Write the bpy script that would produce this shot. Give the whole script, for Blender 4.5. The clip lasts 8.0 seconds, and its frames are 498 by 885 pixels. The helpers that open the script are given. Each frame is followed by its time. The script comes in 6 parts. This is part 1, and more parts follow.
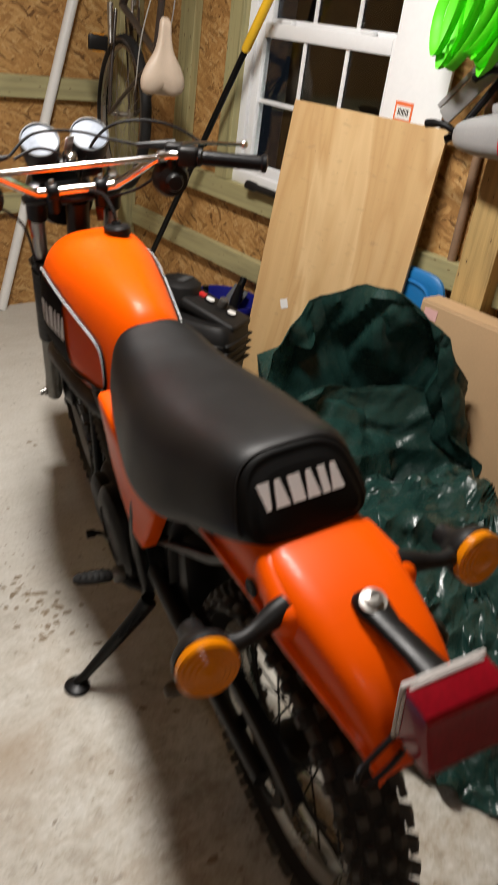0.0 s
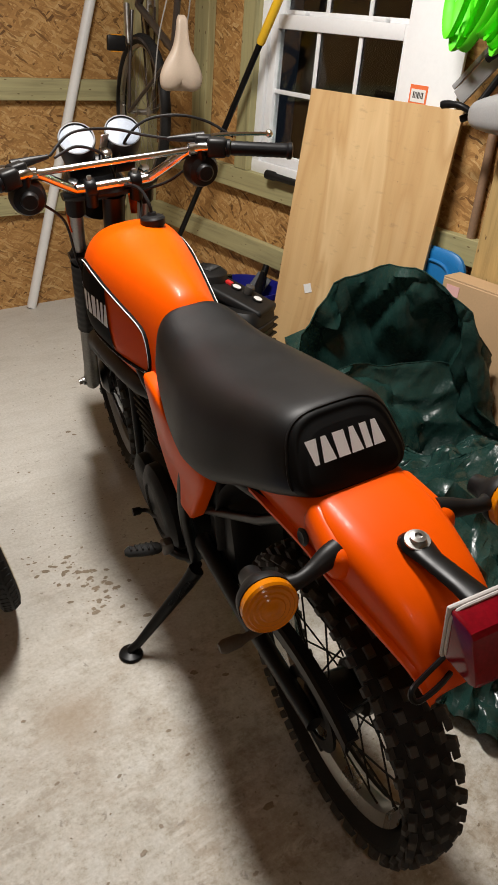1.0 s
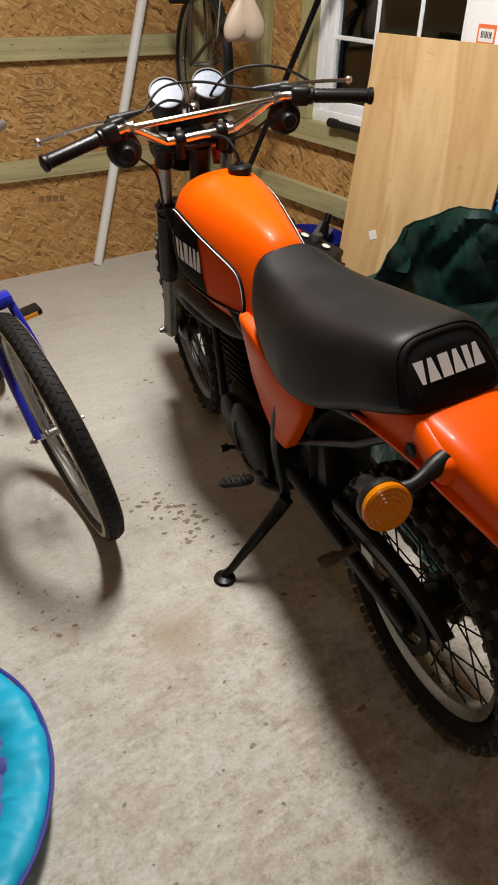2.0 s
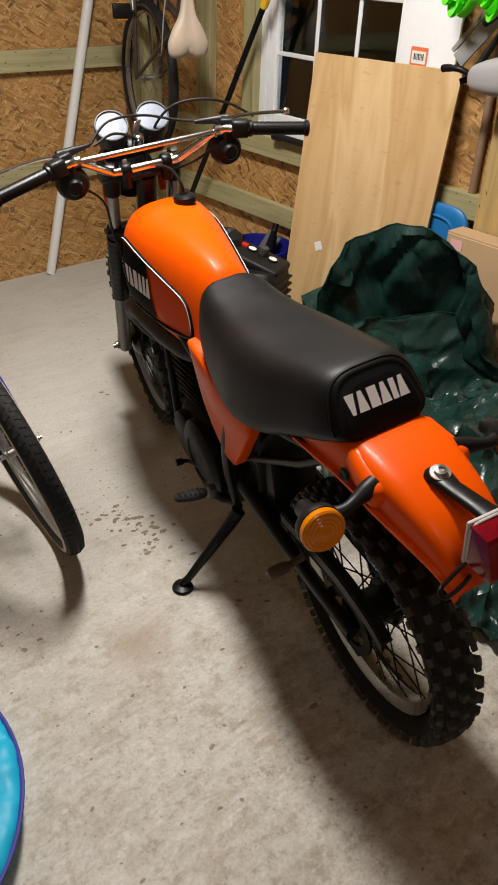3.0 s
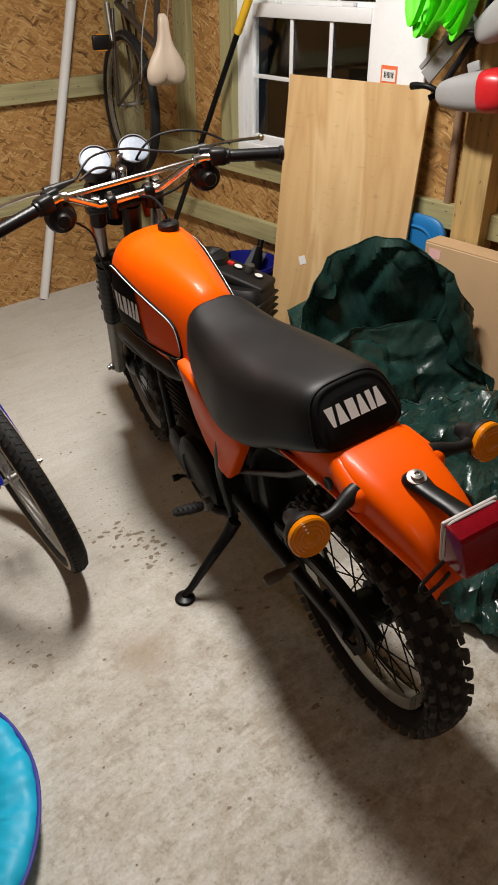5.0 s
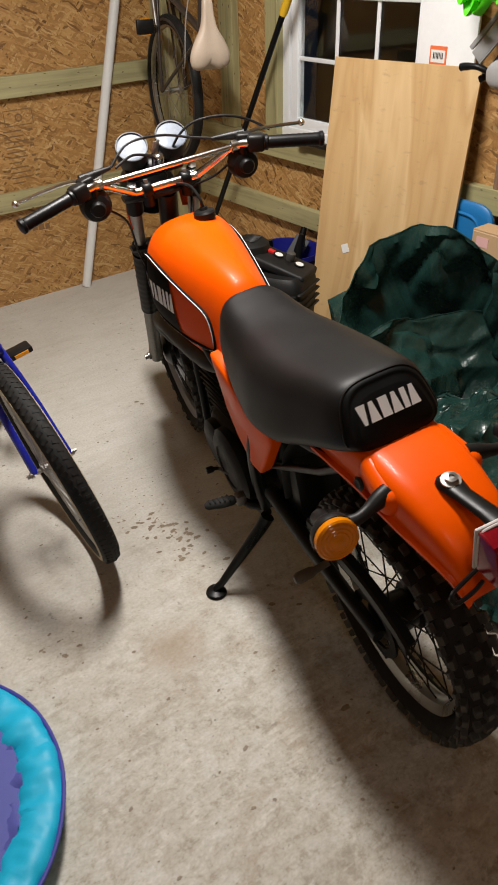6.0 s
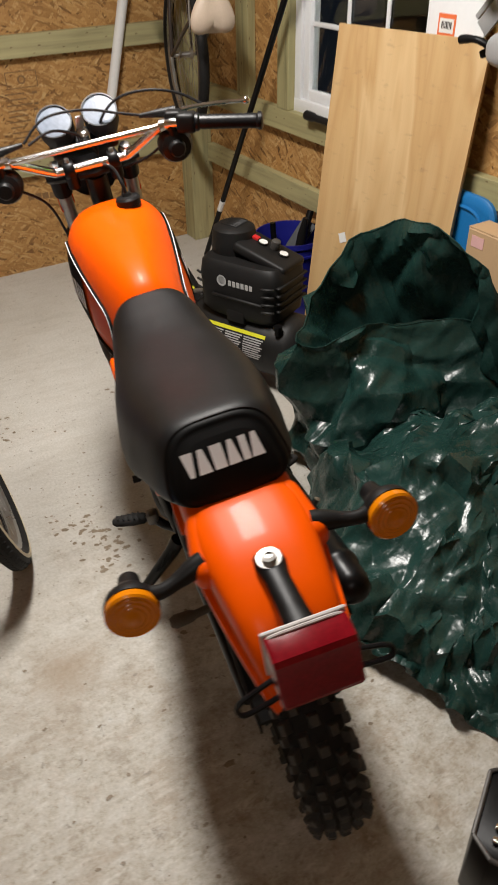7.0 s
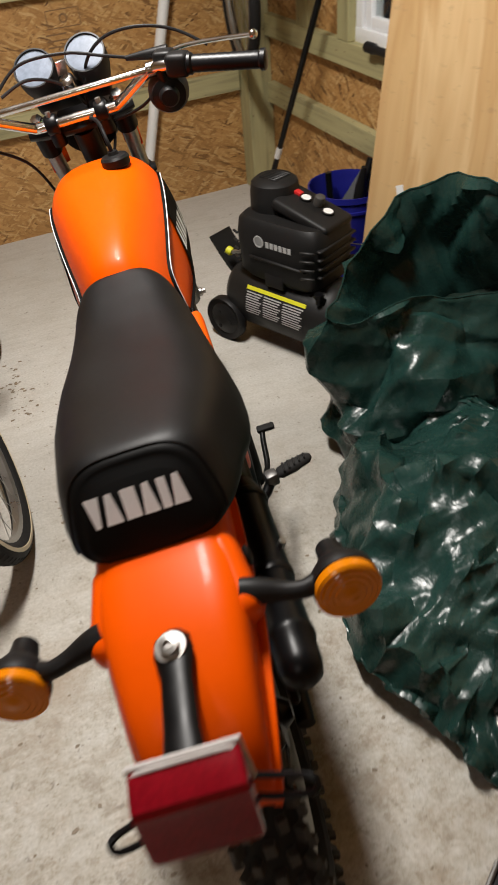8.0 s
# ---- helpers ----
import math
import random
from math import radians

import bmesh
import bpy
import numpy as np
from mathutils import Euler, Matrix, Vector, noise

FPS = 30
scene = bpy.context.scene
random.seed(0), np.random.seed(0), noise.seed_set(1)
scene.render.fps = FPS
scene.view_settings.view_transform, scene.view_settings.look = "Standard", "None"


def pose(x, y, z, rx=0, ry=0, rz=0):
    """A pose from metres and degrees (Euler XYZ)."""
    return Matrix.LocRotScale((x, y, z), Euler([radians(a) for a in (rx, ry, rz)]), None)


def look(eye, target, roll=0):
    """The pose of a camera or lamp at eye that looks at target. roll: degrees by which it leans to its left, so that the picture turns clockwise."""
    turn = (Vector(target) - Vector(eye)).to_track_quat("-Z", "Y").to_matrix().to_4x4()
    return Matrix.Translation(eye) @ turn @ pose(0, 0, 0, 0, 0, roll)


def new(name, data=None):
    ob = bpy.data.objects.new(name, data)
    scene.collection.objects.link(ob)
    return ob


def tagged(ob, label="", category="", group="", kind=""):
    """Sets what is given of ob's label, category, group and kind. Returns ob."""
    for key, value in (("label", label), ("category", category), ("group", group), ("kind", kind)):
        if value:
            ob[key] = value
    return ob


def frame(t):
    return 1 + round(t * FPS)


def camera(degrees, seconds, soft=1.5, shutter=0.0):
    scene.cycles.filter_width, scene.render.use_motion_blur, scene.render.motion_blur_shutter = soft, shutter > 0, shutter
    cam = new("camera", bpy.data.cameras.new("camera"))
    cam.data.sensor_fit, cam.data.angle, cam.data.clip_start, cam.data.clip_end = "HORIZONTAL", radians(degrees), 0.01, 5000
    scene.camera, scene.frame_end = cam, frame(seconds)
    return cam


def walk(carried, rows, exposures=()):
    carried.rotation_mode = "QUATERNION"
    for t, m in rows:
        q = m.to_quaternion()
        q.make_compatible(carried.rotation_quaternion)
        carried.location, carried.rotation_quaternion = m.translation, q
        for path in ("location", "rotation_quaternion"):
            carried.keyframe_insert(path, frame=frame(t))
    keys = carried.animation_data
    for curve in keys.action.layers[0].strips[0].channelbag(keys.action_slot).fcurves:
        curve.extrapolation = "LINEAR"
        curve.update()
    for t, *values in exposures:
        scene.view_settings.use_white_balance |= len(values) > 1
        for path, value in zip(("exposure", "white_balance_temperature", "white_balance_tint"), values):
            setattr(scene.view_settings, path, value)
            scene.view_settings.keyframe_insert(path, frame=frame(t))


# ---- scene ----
cam = camera(37.7, 8.0, 1.6, 0.6)
PATH = [
    (0, (-2.048, -3.503, 1.409), (-0.85, -2.241, 0.423), 8.2),
    (0.5, (-2.158, -3.558, 1.404), (-0.992, -2.341, 0.328), 7.9),
    (1, (-2.142, -3.554, 1.41), (-0.991, -2.264, 0.404), 5.1),
    (1.5, (-2.261, -3.563, 1.375), (-1.112, -2.303, 0.329), 4.9),
    (1.7, (-2.301, -3.573, 1.386), (-1.232, -2.284, 0.293), 3.8),
    (2.8, (-2.32, -3.622, 1.508), (-1.298, -2.316, 0.39), 0.3),
    (3, (-2.323, -3.636, 1.526), (-1.219, -2.403, 0.402), 2.6),
    (3.5, (-2.357, -3.665, 1.562), (-1.292, -2.388, 0.45), 0.7),
    (4, (-2.38, -3.679, 1.568), (-1.32, -2.397, 0.458), 0.8),
    (4.5, (-2.369, -3.685, 1.573), (-1.274, -2.429, 0.467), 0.4),
    (4.7, (-2.355, -3.696, 1.578), (-1.237, -2.458, 0.475), -0.3),
    (5.8, (-2.332, -3.688, 1.577), (-1.3, -2.39, 0.46), -1.1),
    (6, (-2.294, -3.684, 1.571), (-1.29, -2.373, 0.441), -1.7),
    (6.5, (-2.096, -3.691, 1.568), (-1.163, -2.351, 0.413), -2.5),
    (7, (-1.836, -3.719, 1.55), (-1.021, -2.337, 0.356), -1.3),
    (7.5, (-1.703, -3.691, 1.521), (-1.004, -2.302, 0.264), -3.8),
    (8, (-1.529, -3.592, 1.494), (-0.99, -2.17, 0.196), -5.8),
]
walk(cam, [(t, look(eye, target, roll)) for t, eye, target, roll in PATH])

# ---- world and light ----
world = bpy.data.worlds.new("night")
scene.world = world
world.use_nodes = True
world.node_tree.nodes["Background"].inputs[0].default_value = (0.02, 0.025, 0.035, 1)
world.node_tree.nodes["Background"].inputs[1].default_value = 0.3


def overhead_area(x, y, z, turn, watts):
    """A long area lamp under the ceiling, shining down, with no fixture built."""
    data = bpy.data.lights.new("overhead_area_lamp", "AREA")
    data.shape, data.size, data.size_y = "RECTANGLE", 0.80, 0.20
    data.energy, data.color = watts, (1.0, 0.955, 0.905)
    ob = new("overhead_area_lamp", data)
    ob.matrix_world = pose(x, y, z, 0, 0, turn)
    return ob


# the long tube shop light over the motorcycle
overhead_area(-1.32, -1.98, 2.45, 76, 73)
# weak fill added from behind the walker; stands for no known lamp
overhead_area(-2.55, -4.35, 2.45, 76, 6.5)

# ---- shape helpers ----


def shaded(bm, smooth=True, sharp=40):
    """Smooth faces, with the sharp edges kept."""
    for f in bm.faces:
        f.smooth = smooth
    if smooth:
        lim = radians(sharp)
        for e in bm.edges:
            if len(e.link_faces) == 2 and e.calc_face_angle(0) > lim:
                e.smooth = False
    return bm


def part(name, bm, material, parent=None, label="", smooth=True, sharp=40):
    """Links a bmesh as one mesh object, under a thing or part if given."""
    bmesh.ops.recalc_face_normals(bm, faces=bm.faces)
    shaded(bm, smooth, sharp)
    me = bpy.data.meshes.new(name)
    bm.to_mesh(me)
    bm.free()
    mats = material if isinstance(material, (list, tuple)) else [material]
    for m in mats:
        me.materials.append(m)
    ob = new(name, me)
    if parent is not None:
        ob.parent = parent
    if label:
        ob["label"] = label
    return ob


def thing(name, m, label, category, group="", kind=""):
    ob = new(name)
    ob.matrix_world = m
    ob.empty_display_size = 0.05
    return tagged(ob, label, category, group, kind)


def add_box(bm, size, m=None, bevel=0.0, seg=2):
    """A box of that size, centred, at the pose m, with rounded edges."""
    made = bmesh.ops.create_cube(bm, size=1.0, matrix=Matrix.Diagonal((*size, 1)))
    verts = made["verts"]
    if bevel > 0:
        edges = list({e for v in verts for e in v.link_edges})
        out = bmesh.ops.bevel(bm, geom=edges, offset=bevel, segments=seg, profile=0.5, affect="EDGES")
        verts = out["verts"]
    if m is not None:
        bmesh.ops.transform(bm, matrix=m, verts=verts)
    return verts


def box(size, m=None, bevel=0.0, seg=2):
    bm = bmesh.new()
    add_box(bm, size, m, bevel, seg)
    return bm


def skin(bm, rings, closed_ring=True, caps=True, closed_path=False):
    """Faces between rings of points with equal counts."""
    vr = [[bm.verts.new(p) for p in ring] for ring in rings]
    n = len(vr[0])
    pairs = list(zip(vr, vr[1:])) + ([(vr[-1], vr[0])] if closed_path else [])
    for a, b in pairs:
        for i in range(n if closed_ring else n - 1):
            j = (i + 1) % n
            bm.faces.new((a[i], a[j], b[j], b[i]))
    if caps and closed_ring and not closed_path:
        bm.faces.new(vr[0][::-1])
        bm.faces.new(vr[-1])
    return bm


def add_tube(bm, pts, r, n=10, closed=False, flat=1.0):
    """A round bar along points; r is one radius or one for each point."""
    pts = [Vector(p) for p in pts]
    k = len(pts)
    rs = r if isinstance(r, (list, tuple)) else [r] * k
    rings, up = [], None
    for i, p in enumerate(pts):
        a = pts[(i - 1) % k] if closed or i > 0 else p
        b = pts[(i + 1) % k] if closed or i < k - 1 else p
        d = (b - a).normalized()
        if up is None:
            up = Vector((0, 0, 1)) if abs(d.z) < 0.9 else Vector((0, 1, 0))
        side = d.cross(up).normalized()
        up = side.cross(d).normalized()
        rings.append([p + rs[i] * (math.cos(t) * side + flat * math.sin(t) * up) for t in (2 * math.pi * j / n for j in range(n))])
    return skin(bm, rings, True, True, closed)


def tube(pts, r, n=10, closed=False, flat=1.0):
    return add_tube(bmesh.new(), pts, r, n, closed, flat)


def smooth_path(pts, steps=6, closed=False):
    """Catmull-Rom through the points."""
    pts = [Vector(p) for p in pts]
    k = len(pts)
    out = []
    for i in range(k if closed else k - 1):
        p0 = pts[(i - 1) % k] if closed or i > 0 else pts[0]
        p1, p2 = pts[i], pts[(i + 1) % k]
        p3 = pts[(i + 2) % k] if closed or i < k - 2 else pts[-1]
        for s in range(steps):
            t = s / steps
            out.append(0.5 * ((2 * p1) + (p2 - p0) * t + (2 * p0 - 5 * p1 + 4 * p2 - p3) * t * t + (3 * p1 - p0 - 3 * p2 + p3) * t ** 3))
    if not closed:
        out.append(pts[-1])
    return out


def add_lathe(bm, profile, m=None, n=32, caps=True):
    """Profile of (radius, height) turned about z, at the pose m."""
    m = m or Matrix()
    rings = [[m @ Vector((r * math.cos(2 * math.pi * i / n), r * math.sin(2 * math.pi * i / n), h)) for i in range(n)] for r, h in profile]
    return skin(bm, rings, True, caps)


def lathe(profile, m=None, n=32, caps=True):
    return add_lathe(bmesh.new(), profile, m, n, caps)


def add_ring(bm, profile, m=None, n=48):
    """A closed profile of (radius, height) swept round z."""
    m = m or Matrix()
    rings = []
    for i in range(n):
        t = 2 * math.pi * i / n
        rings.append([m @ Vector((r * math.cos(t), r * math.sin(t), h)) for r, h in profile])
    return skin(bm, rings, True, False, True)


def span(a, b):
    """A pose at a whose z points to b."""
    a, b = Vector(a), Vector(b)
    return Matrix.Translation(a) @ (b - a).to_track_quat("Z", "Y").to_matrix().to_4x4()


def lerp_rows(rows, steps):
    """Rows of numbers, with smooth steps put between them."""
    out = []
    for i in range(len(rows) - 1):
        p0, p1, p2, p3 = rows[max(i - 1, 0)], rows[i], rows[i + 1], rows[min(i + 2, len(rows) - 1)]
        for s in range(steps):
            t = s / steps
            out.append([0.5 * (2 * b + (c - a) * t + (2 * a - 5 * b + 4 * c - d) * t * t + (3 * b - a - 3 * c + d) * t ** 3) for a, b, c, d in zip(p0, p1, p2, p3)])
    out.append(list(rows[-1]))
    return out


# ---- materials ----


def node_mat(name):
    m = bpy.data.materials.new(name)
    m.use_nodes = True
    nt = m.node_tree
    return m, nt, nt.nodes["Principled BSDF"]


def add_node(nt, kind, **inputs):
    node = nt.nodes.new(kind)
    for key, value in inputs.items():
        node.inputs[key.replace("_", " ")].default_value = value
    return node


def coords(nt, scale=(1, 1, 1), turn=(0, 0, 0), kind="Object"):
    tc = nt.nodes.new("ShaderNodeTexCoord")
    mp = nt.nodes.new("ShaderNodeMapping")
    mp.inputs["Scale"].default_value = scale
    mp.inputs["Rotation"].default_value = [radians(a) for a in turn]
    nt.links.new(tc.outputs[kind], mp.inputs["Vector"])
    return mp.outputs[0]


def noise_tex(nt, vec, scale, detail=4, rough=0.6, distortion=0.0):
    n = nt.nodes.new("ShaderNodeTexNoise")
    n.inputs["Scale"].default_value = scale
    n.inputs["Detail"].default_value = detail
    n.inputs["Roughness"].default_value = rough
    n.inputs["Distortion"].default_value = distortion
    nt.links.new(vec, n.inputs["Vector"])
    return n


def ramp(nt, value, stops, smooth=False):
    r = nt.nodes.new("ShaderNodeValToRGB")
    if smooth:
        r.color_ramp.interpolation = "EASE"
    els = r.color_ramp.elements
    while len(els) < len(stops):
        els.new(0.5)
    for el, (pos, col) in zip(els, stops):
        el.position = pos
        el.color = (*col, 1) if len(col) == 3 else col
    nt.links.new(value, r.inputs[0])
    return r.outputs[0]


def mix(nt, fac, a, b, mode="MIX"):
    m = nt.nodes.new("ShaderNodeMix")
    m.data_type, m.blend_type = "RGBA", mode
    for sock, v in ((m.inputs[0], fac), (m.inputs[6], a), (m.inputs[7], b)):
        if isinstance(v, (int, float)):
            sock.default_value = v
        elif isinstance(v, (tuple, list)):
            sock.default_value = (*v, 1) if len(v) == 3 else v
        else:
            nt.links.new(v, sock)
    return m.outputs[2]


def bumped(nt, bsdf, height, strength=0.2, distance=0.002):
    b = nt.nodes.new("ShaderNodeBump")
    b.inputs["Strength"].default_value = strength
    b.inputs["Distance"].default_value = distance
    nt.links.new(height, b.inputs["Height"])
    nt.links.new(b.outputs[0], bsdf.inputs["Normal"])
    return b


def surface(name, color, rough=0.5, metal=0.0, var=0.15, scale=6.0, grain=120.0, bump=0.1, depth=0.001, coat=0.0, rvar=0.12, spec=0.5):
    """A plain material with mottling at two scales, uneven gloss and fine relief."""
    m, nt, p = node_mat(name)
    vec = coords(nt)
    big, fine = noise_tex(nt, vec, scale, 3), noise_tex(nt, vec, grain, 4)
    lo, hi = [c * (1 - var) for c in color], [min(1, c * (1 + var)) for c in color]
    a = ramp(nt, big.outputs[0], [(0.3, lo), (0.7, hi)])
    c = mix(nt, 0.5, a, ramp(nt, fine.outputs[0], [(0.3, lo), (0.7, hi)]))
    nt.links.new(c, p.inputs["Base Color"])
    r = ramp(nt, big.outputs[0], [(0.25, [max(0.02, rough - rvar)] * 3), (0.75, [min(1, rough + rvar)] * 3)])
    nt.links.new(r, p.inputs["Roughness"])
    p.inputs["Metallic"].default_value = metal
    p.inputs["Specular IOR Level"].default_value = spec
    p.inputs["Coat Weight"].default_value = coat
    p.inputs["Coat Roughness"].default_value = 0.08
    if bump:
        bumped(nt, p, fine.outputs[0], bump, depth)
    return m


def osb_material(name, axis):
    """Strand board: long flakes at several angles; axis is the wall's normal."""
    m, nt, p = node_mat(name)
    spin = (lambda a: (a, 0, 0)) if axis == "x" else (lambda a: (0, a, 0))
    layers = []
    for k, (ang, lng, wide) in enumerate(((12, 13, 80), (-62, 15, 95), (40, 14, 85), (-25, 17, 110))):
        tc = nt.nodes.new("ShaderNodeTexCoord")
        wob = noise_tex(nt, tc.outputs["Object"], 7 + k, 2)
        sh = nt.nodes.new("ShaderNodeVectorMath")
        sh.operation = "MULTIPLY_ADD"
        sh.inputs[1].default_value = (0.05, 0.05, 0.05)
        nt.links.new(wob.outputs["Color"], sh.inputs[0])
        nt.links.new(tc.outputs["Object"], sh.inputs[2])
        rot = nt.nodes.new("ShaderNodeMapping")
        rot.inputs["Rotation"].default_value = [radians(a) for a in spin(ang)]
        rot.inputs["Location"].default_value = (k * 3.1, k * 1.7, k * 2.3)
        nt.links.new(sh.outputs[0], rot.inputs["Vector"])
        sc = nt.nodes.new("ShaderNodeMapping")
        sc.inputs["Scale"].default_value = (0.02, lng, wide) if axis == "x" else (lng, 0.02, wide)
        nt.links.new(rot.outputs[0], sc.inputs["Vector"])
        v = nt.nodes.new("ShaderNodeTexVoronoi")
        v.inputs["Scale"].default_value = 1.0
        nt.links.new(sc.outputs[0], v.inputs["Vector"])
        layers.append(v)
    sep = []
    for v in layers:
        s = nt.nodes.new("ShaderNodeSeparateColor")
        nt.links.new(v.outputs["Color"], s.inputs[0])
        sep.append(s)
    tones = [(0.0, (0.17, 0.078, 0.022)), (0.11, (0.38, 0.195, 0.060)), (0.5, (0.50, 0.268, 0.086)), (0.78, (0.58, 0.335, 0.118)), (1.0, (0.67, 0.44, 0.19))]
    cols = [ramp(nt, s.outputs[0], tones) for s in sep]
    c = cols[0]
    h = sep[0].outputs[0]
    for k in (1, 2, 3):
        pick = ramp(nt, sep[k].outputs[1], [(0.50, (0, 0, 0)), (0.54, (1, 1, 1))])
        c = mix(nt, pick, c, cols[k])
        h = mix(nt, pick, h, sep[k].outputs[0])
    vec = coords(nt)
    grain = noise_tex(nt, vec, 90, 5, 0.7)
    c = mix(nt, 0.55, c, ramp(nt, grain.outputs[0], [(0.3, (0.55, 0.5, 0.45)), (0.7, (1, 1, 1))]), "MULTIPLY")
    big = noise_tex(nt, vec, 1.6, 3)
    c = mix(nt, 0.6, c, ramp(nt, big.outputs[0], [(0.3, (0.72, 0.70, 0.66)), (0.7, (1, 1, 1))]), "MULTIPLY")
    nt.links.new(c, p.inputs["Base Color"])
    p.inputs["Roughness"].default_value = 0.62
    bumped(nt, p, h, 0.35, 0.0015)
    return m


def lumber_material(name, color, along="x", knots=True):
    """Sawn softwood with grain along one axis of the object."""
    m, nt, p = node_mat(name)
    sc = {"x": (1.5, 30, 30), "y": (30, 1.5, 30), "z": (30, 30, 1.5)}[along]
    vec = coords(nt, sc)
    g = noise_tex(nt, vec, 1.0, 5, 0.65, 0.6)
    lo, hi = [c * 0.62 for c in color], [min(1, c * 1.22) for c in color]
    c = ramp(nt, g.outputs[0], [(0.3, lo), (0.48, color), (0.72, hi)])
    world_vec = coords(nt)
    info = nt.nodes.new("ShaderNodeObjectInfo")
    tint = ramp(nt, info.outputs["Random"], [(0, (0.86, 0.86, 0.80)), (1, (1.0, 1.0, 1.0))])
    c = mix(nt, 1.0, c, tint, "MULTIPLY")
    big = noise_tex(nt, world_vec, 2.5, 3)
    c = mix(nt, 0.5, c, ramp(nt, big.outputs[0], [(0.3, (0.75, 0.76, 0.70)), (0.7, (1, 1, 1))]), "MULTIPLY")
    if knots:
        ks = {"x": (3.2, 9, 9), "y": (9, 3.2, 9), "z": (9, 9, 3.2)}[along]
        v = nt.nodes.new("ShaderNodeTexVoronoi")
        nt.links.new(coords(nt, ks), v.inputs["Vector"])
        k = ramp(nt, v.outputs["Distance"], [(0.07, (1, 1, 1)), (0.13, (0, 0, 0))])
        c = mix(nt, k, c, (0.12, 0.07, 0.03))
    nt.links.new(c, p.inputs["Base Color"])
    p.inputs["Roughness"].default_value = 0.65
    bumped(nt, p, g.outputs[0], 0.2, 0.001)
    return m


def concrete_material():
    m, nt, p = node_mat("concrete")
    vec = coords(nt)
    big, mid, fine = noise_tex(nt, vec, 1.1, 5, 0.6), noise_tex(nt, vec, 12, 8, 0.72), noise_tex(nt, vec, 120, 4, 0.7)
    sweep = noise_tex(nt, coords(nt, (3, 16, 1), (0, 0, 35)), 1.6, 6, 0.7, 0.8)
    c = ramp(nt, big.outputs[0], [(0.30, (0.50, 0.475, 0.425)), (0.48, (0.56, 0.54, 0.495)), (0.68, (0.61, 0.595, 0.555))])
    sep = nt.nodes.new("ShaderNodeSeparateXYZ")
    nt.links.new(vec, sep.inputs[0])
    worn = nt.nodes.new("ShaderNodeMapRange")
    worn.inputs["From Min"].default_value, worn.inputs["From Max"].default_value = -1.9, -2.9
    worn.inputs["To Min"].default_value, worn.inputs["To Max"].default_value = 0.12, 0.95
    nt.links.new(sep.outputs["Y"], worn.inputs["Value"])
    worn = worn.outputs["Result"]
    c = mix(nt, worn, c, ramp(nt, mid.outputs[0], [(0.36, (0.56, 0.50, 0.42)), (0.47, (0.88, 0.85, 0.80)), (0.60, (1, 1, 1))]), "MULTIPLY")
    scuff = noise_tex(nt, vec, 34, 9, 0.80)
    c = mix(nt, worn, c, ramp(nt, scuff.outputs[0], [(0.38, (0.66, 0.61, 0.53)), (0.47, (0.93, 0.92, 0.89)), (0.56, (1, 1, 1)), (0.64, (1.10, 1.11, 1.11))]), "MULTIPLY")
    dirt = noise_tex(nt, vec, 3.4, 12, 0.80)
    c = mix(nt, mix(nt, worn, (0, 0, 0), ramp(nt, dirt.outputs[0], [(0.50, (0, 0, 0)), (0.66, (0.60, 0.60, 0.60))])), c, (0.30, 0.235, 0.165))
    blotch = noise_tex(nt, coords(nt, (1.0, 1.5, 1), (0, 0, 25)), 5.2, 7, 0.62, 0.6)
    c = mix(nt, mix(nt, worn, (0, 0, 0), ramp(nt, blotch.outputs[0], [(0.49, (0, 0, 0)), (0.60, (0.42, 0.42, 0.42)), (0.74, (0.70, 0.70, 0.70))])), c, (0.34, 0.265, 0.185))
    pale = noise_tex(nt, coords(nt, (1.0, 2.2, 1), (0, 0, 30)), 15, 8, 0.72, 0.4)
    c = mix(nt, mix(nt, worn, (0, 0, 0), ramp(nt, pale.outputs[0], [(0.52, (0, 0, 0)), (0.68, (0.65, 0.65, 0.65))])), c, (0.70, 0.68, 0.63))
    scratch = noise_tex(nt, coords(nt, (2, 90, 1), (0, 0, 32)), 1.5, 4, 0.6, 0.2)
    c = mix(nt, mix(nt, worn, (0, 0, 0), ramp(nt, scratch.outputs[0], [(0.62, (0, 0, 0)), (0.72, (0.35, 0.35, 0.35))])), c, (0.40, 0.35, 0.28))
    c = mix(nt, 0.25, c, ramp(nt, sweep.outputs[0], [(0.36, (0.66, 0.62, 0.56)), (0.52, (0.96, 0.95, 0.93)), (0.66, (1.0, 1.0, 1.0))]), "MULTIPLY")
    c = mix(nt, 0.45, c, ramp(nt, fine.outputs[0], [(0.35, (0.64, 0.62, 0.58)), (0.62, (1, 1, 1))]), "MULTIPLY")
    # dark grit and small pits in two sizes
    for scale, few_at, size, amount in ((26, 0.80, 0.20, 0.55), (70, 0.74, 0.24, 0.5)):
        v = nt.nodes.new("ShaderNodeTexVoronoi")
        v.inputs["Scale"].default_value = scale
        wob = noise_tex(nt, vec, scale * 2.2, 4, 0.7)
        sh = nt.nodes.new("ShaderNodeVectorMath")
        sh.operation = "MULTIPLY_ADD"
        sh.inputs[1].default_value = [1.3 / scale] * 3
        nt.links.new(wob.outputs["Color"], sh.inputs[0])
        nt.links.new(vec, sh.inputs[2])
        nt.links.new(sh.outputs[0], v.inputs["Vector"])
        s = nt.nodes.new("ShaderNodeSeparateColor")
        nt.links.new(v.outputs["Color"], s.inputs[0])
        few = ramp(nt, s.outputs[0], [(few_at, (0, 0, 0)), (few_at + 0.03, (1, 1, 1))])
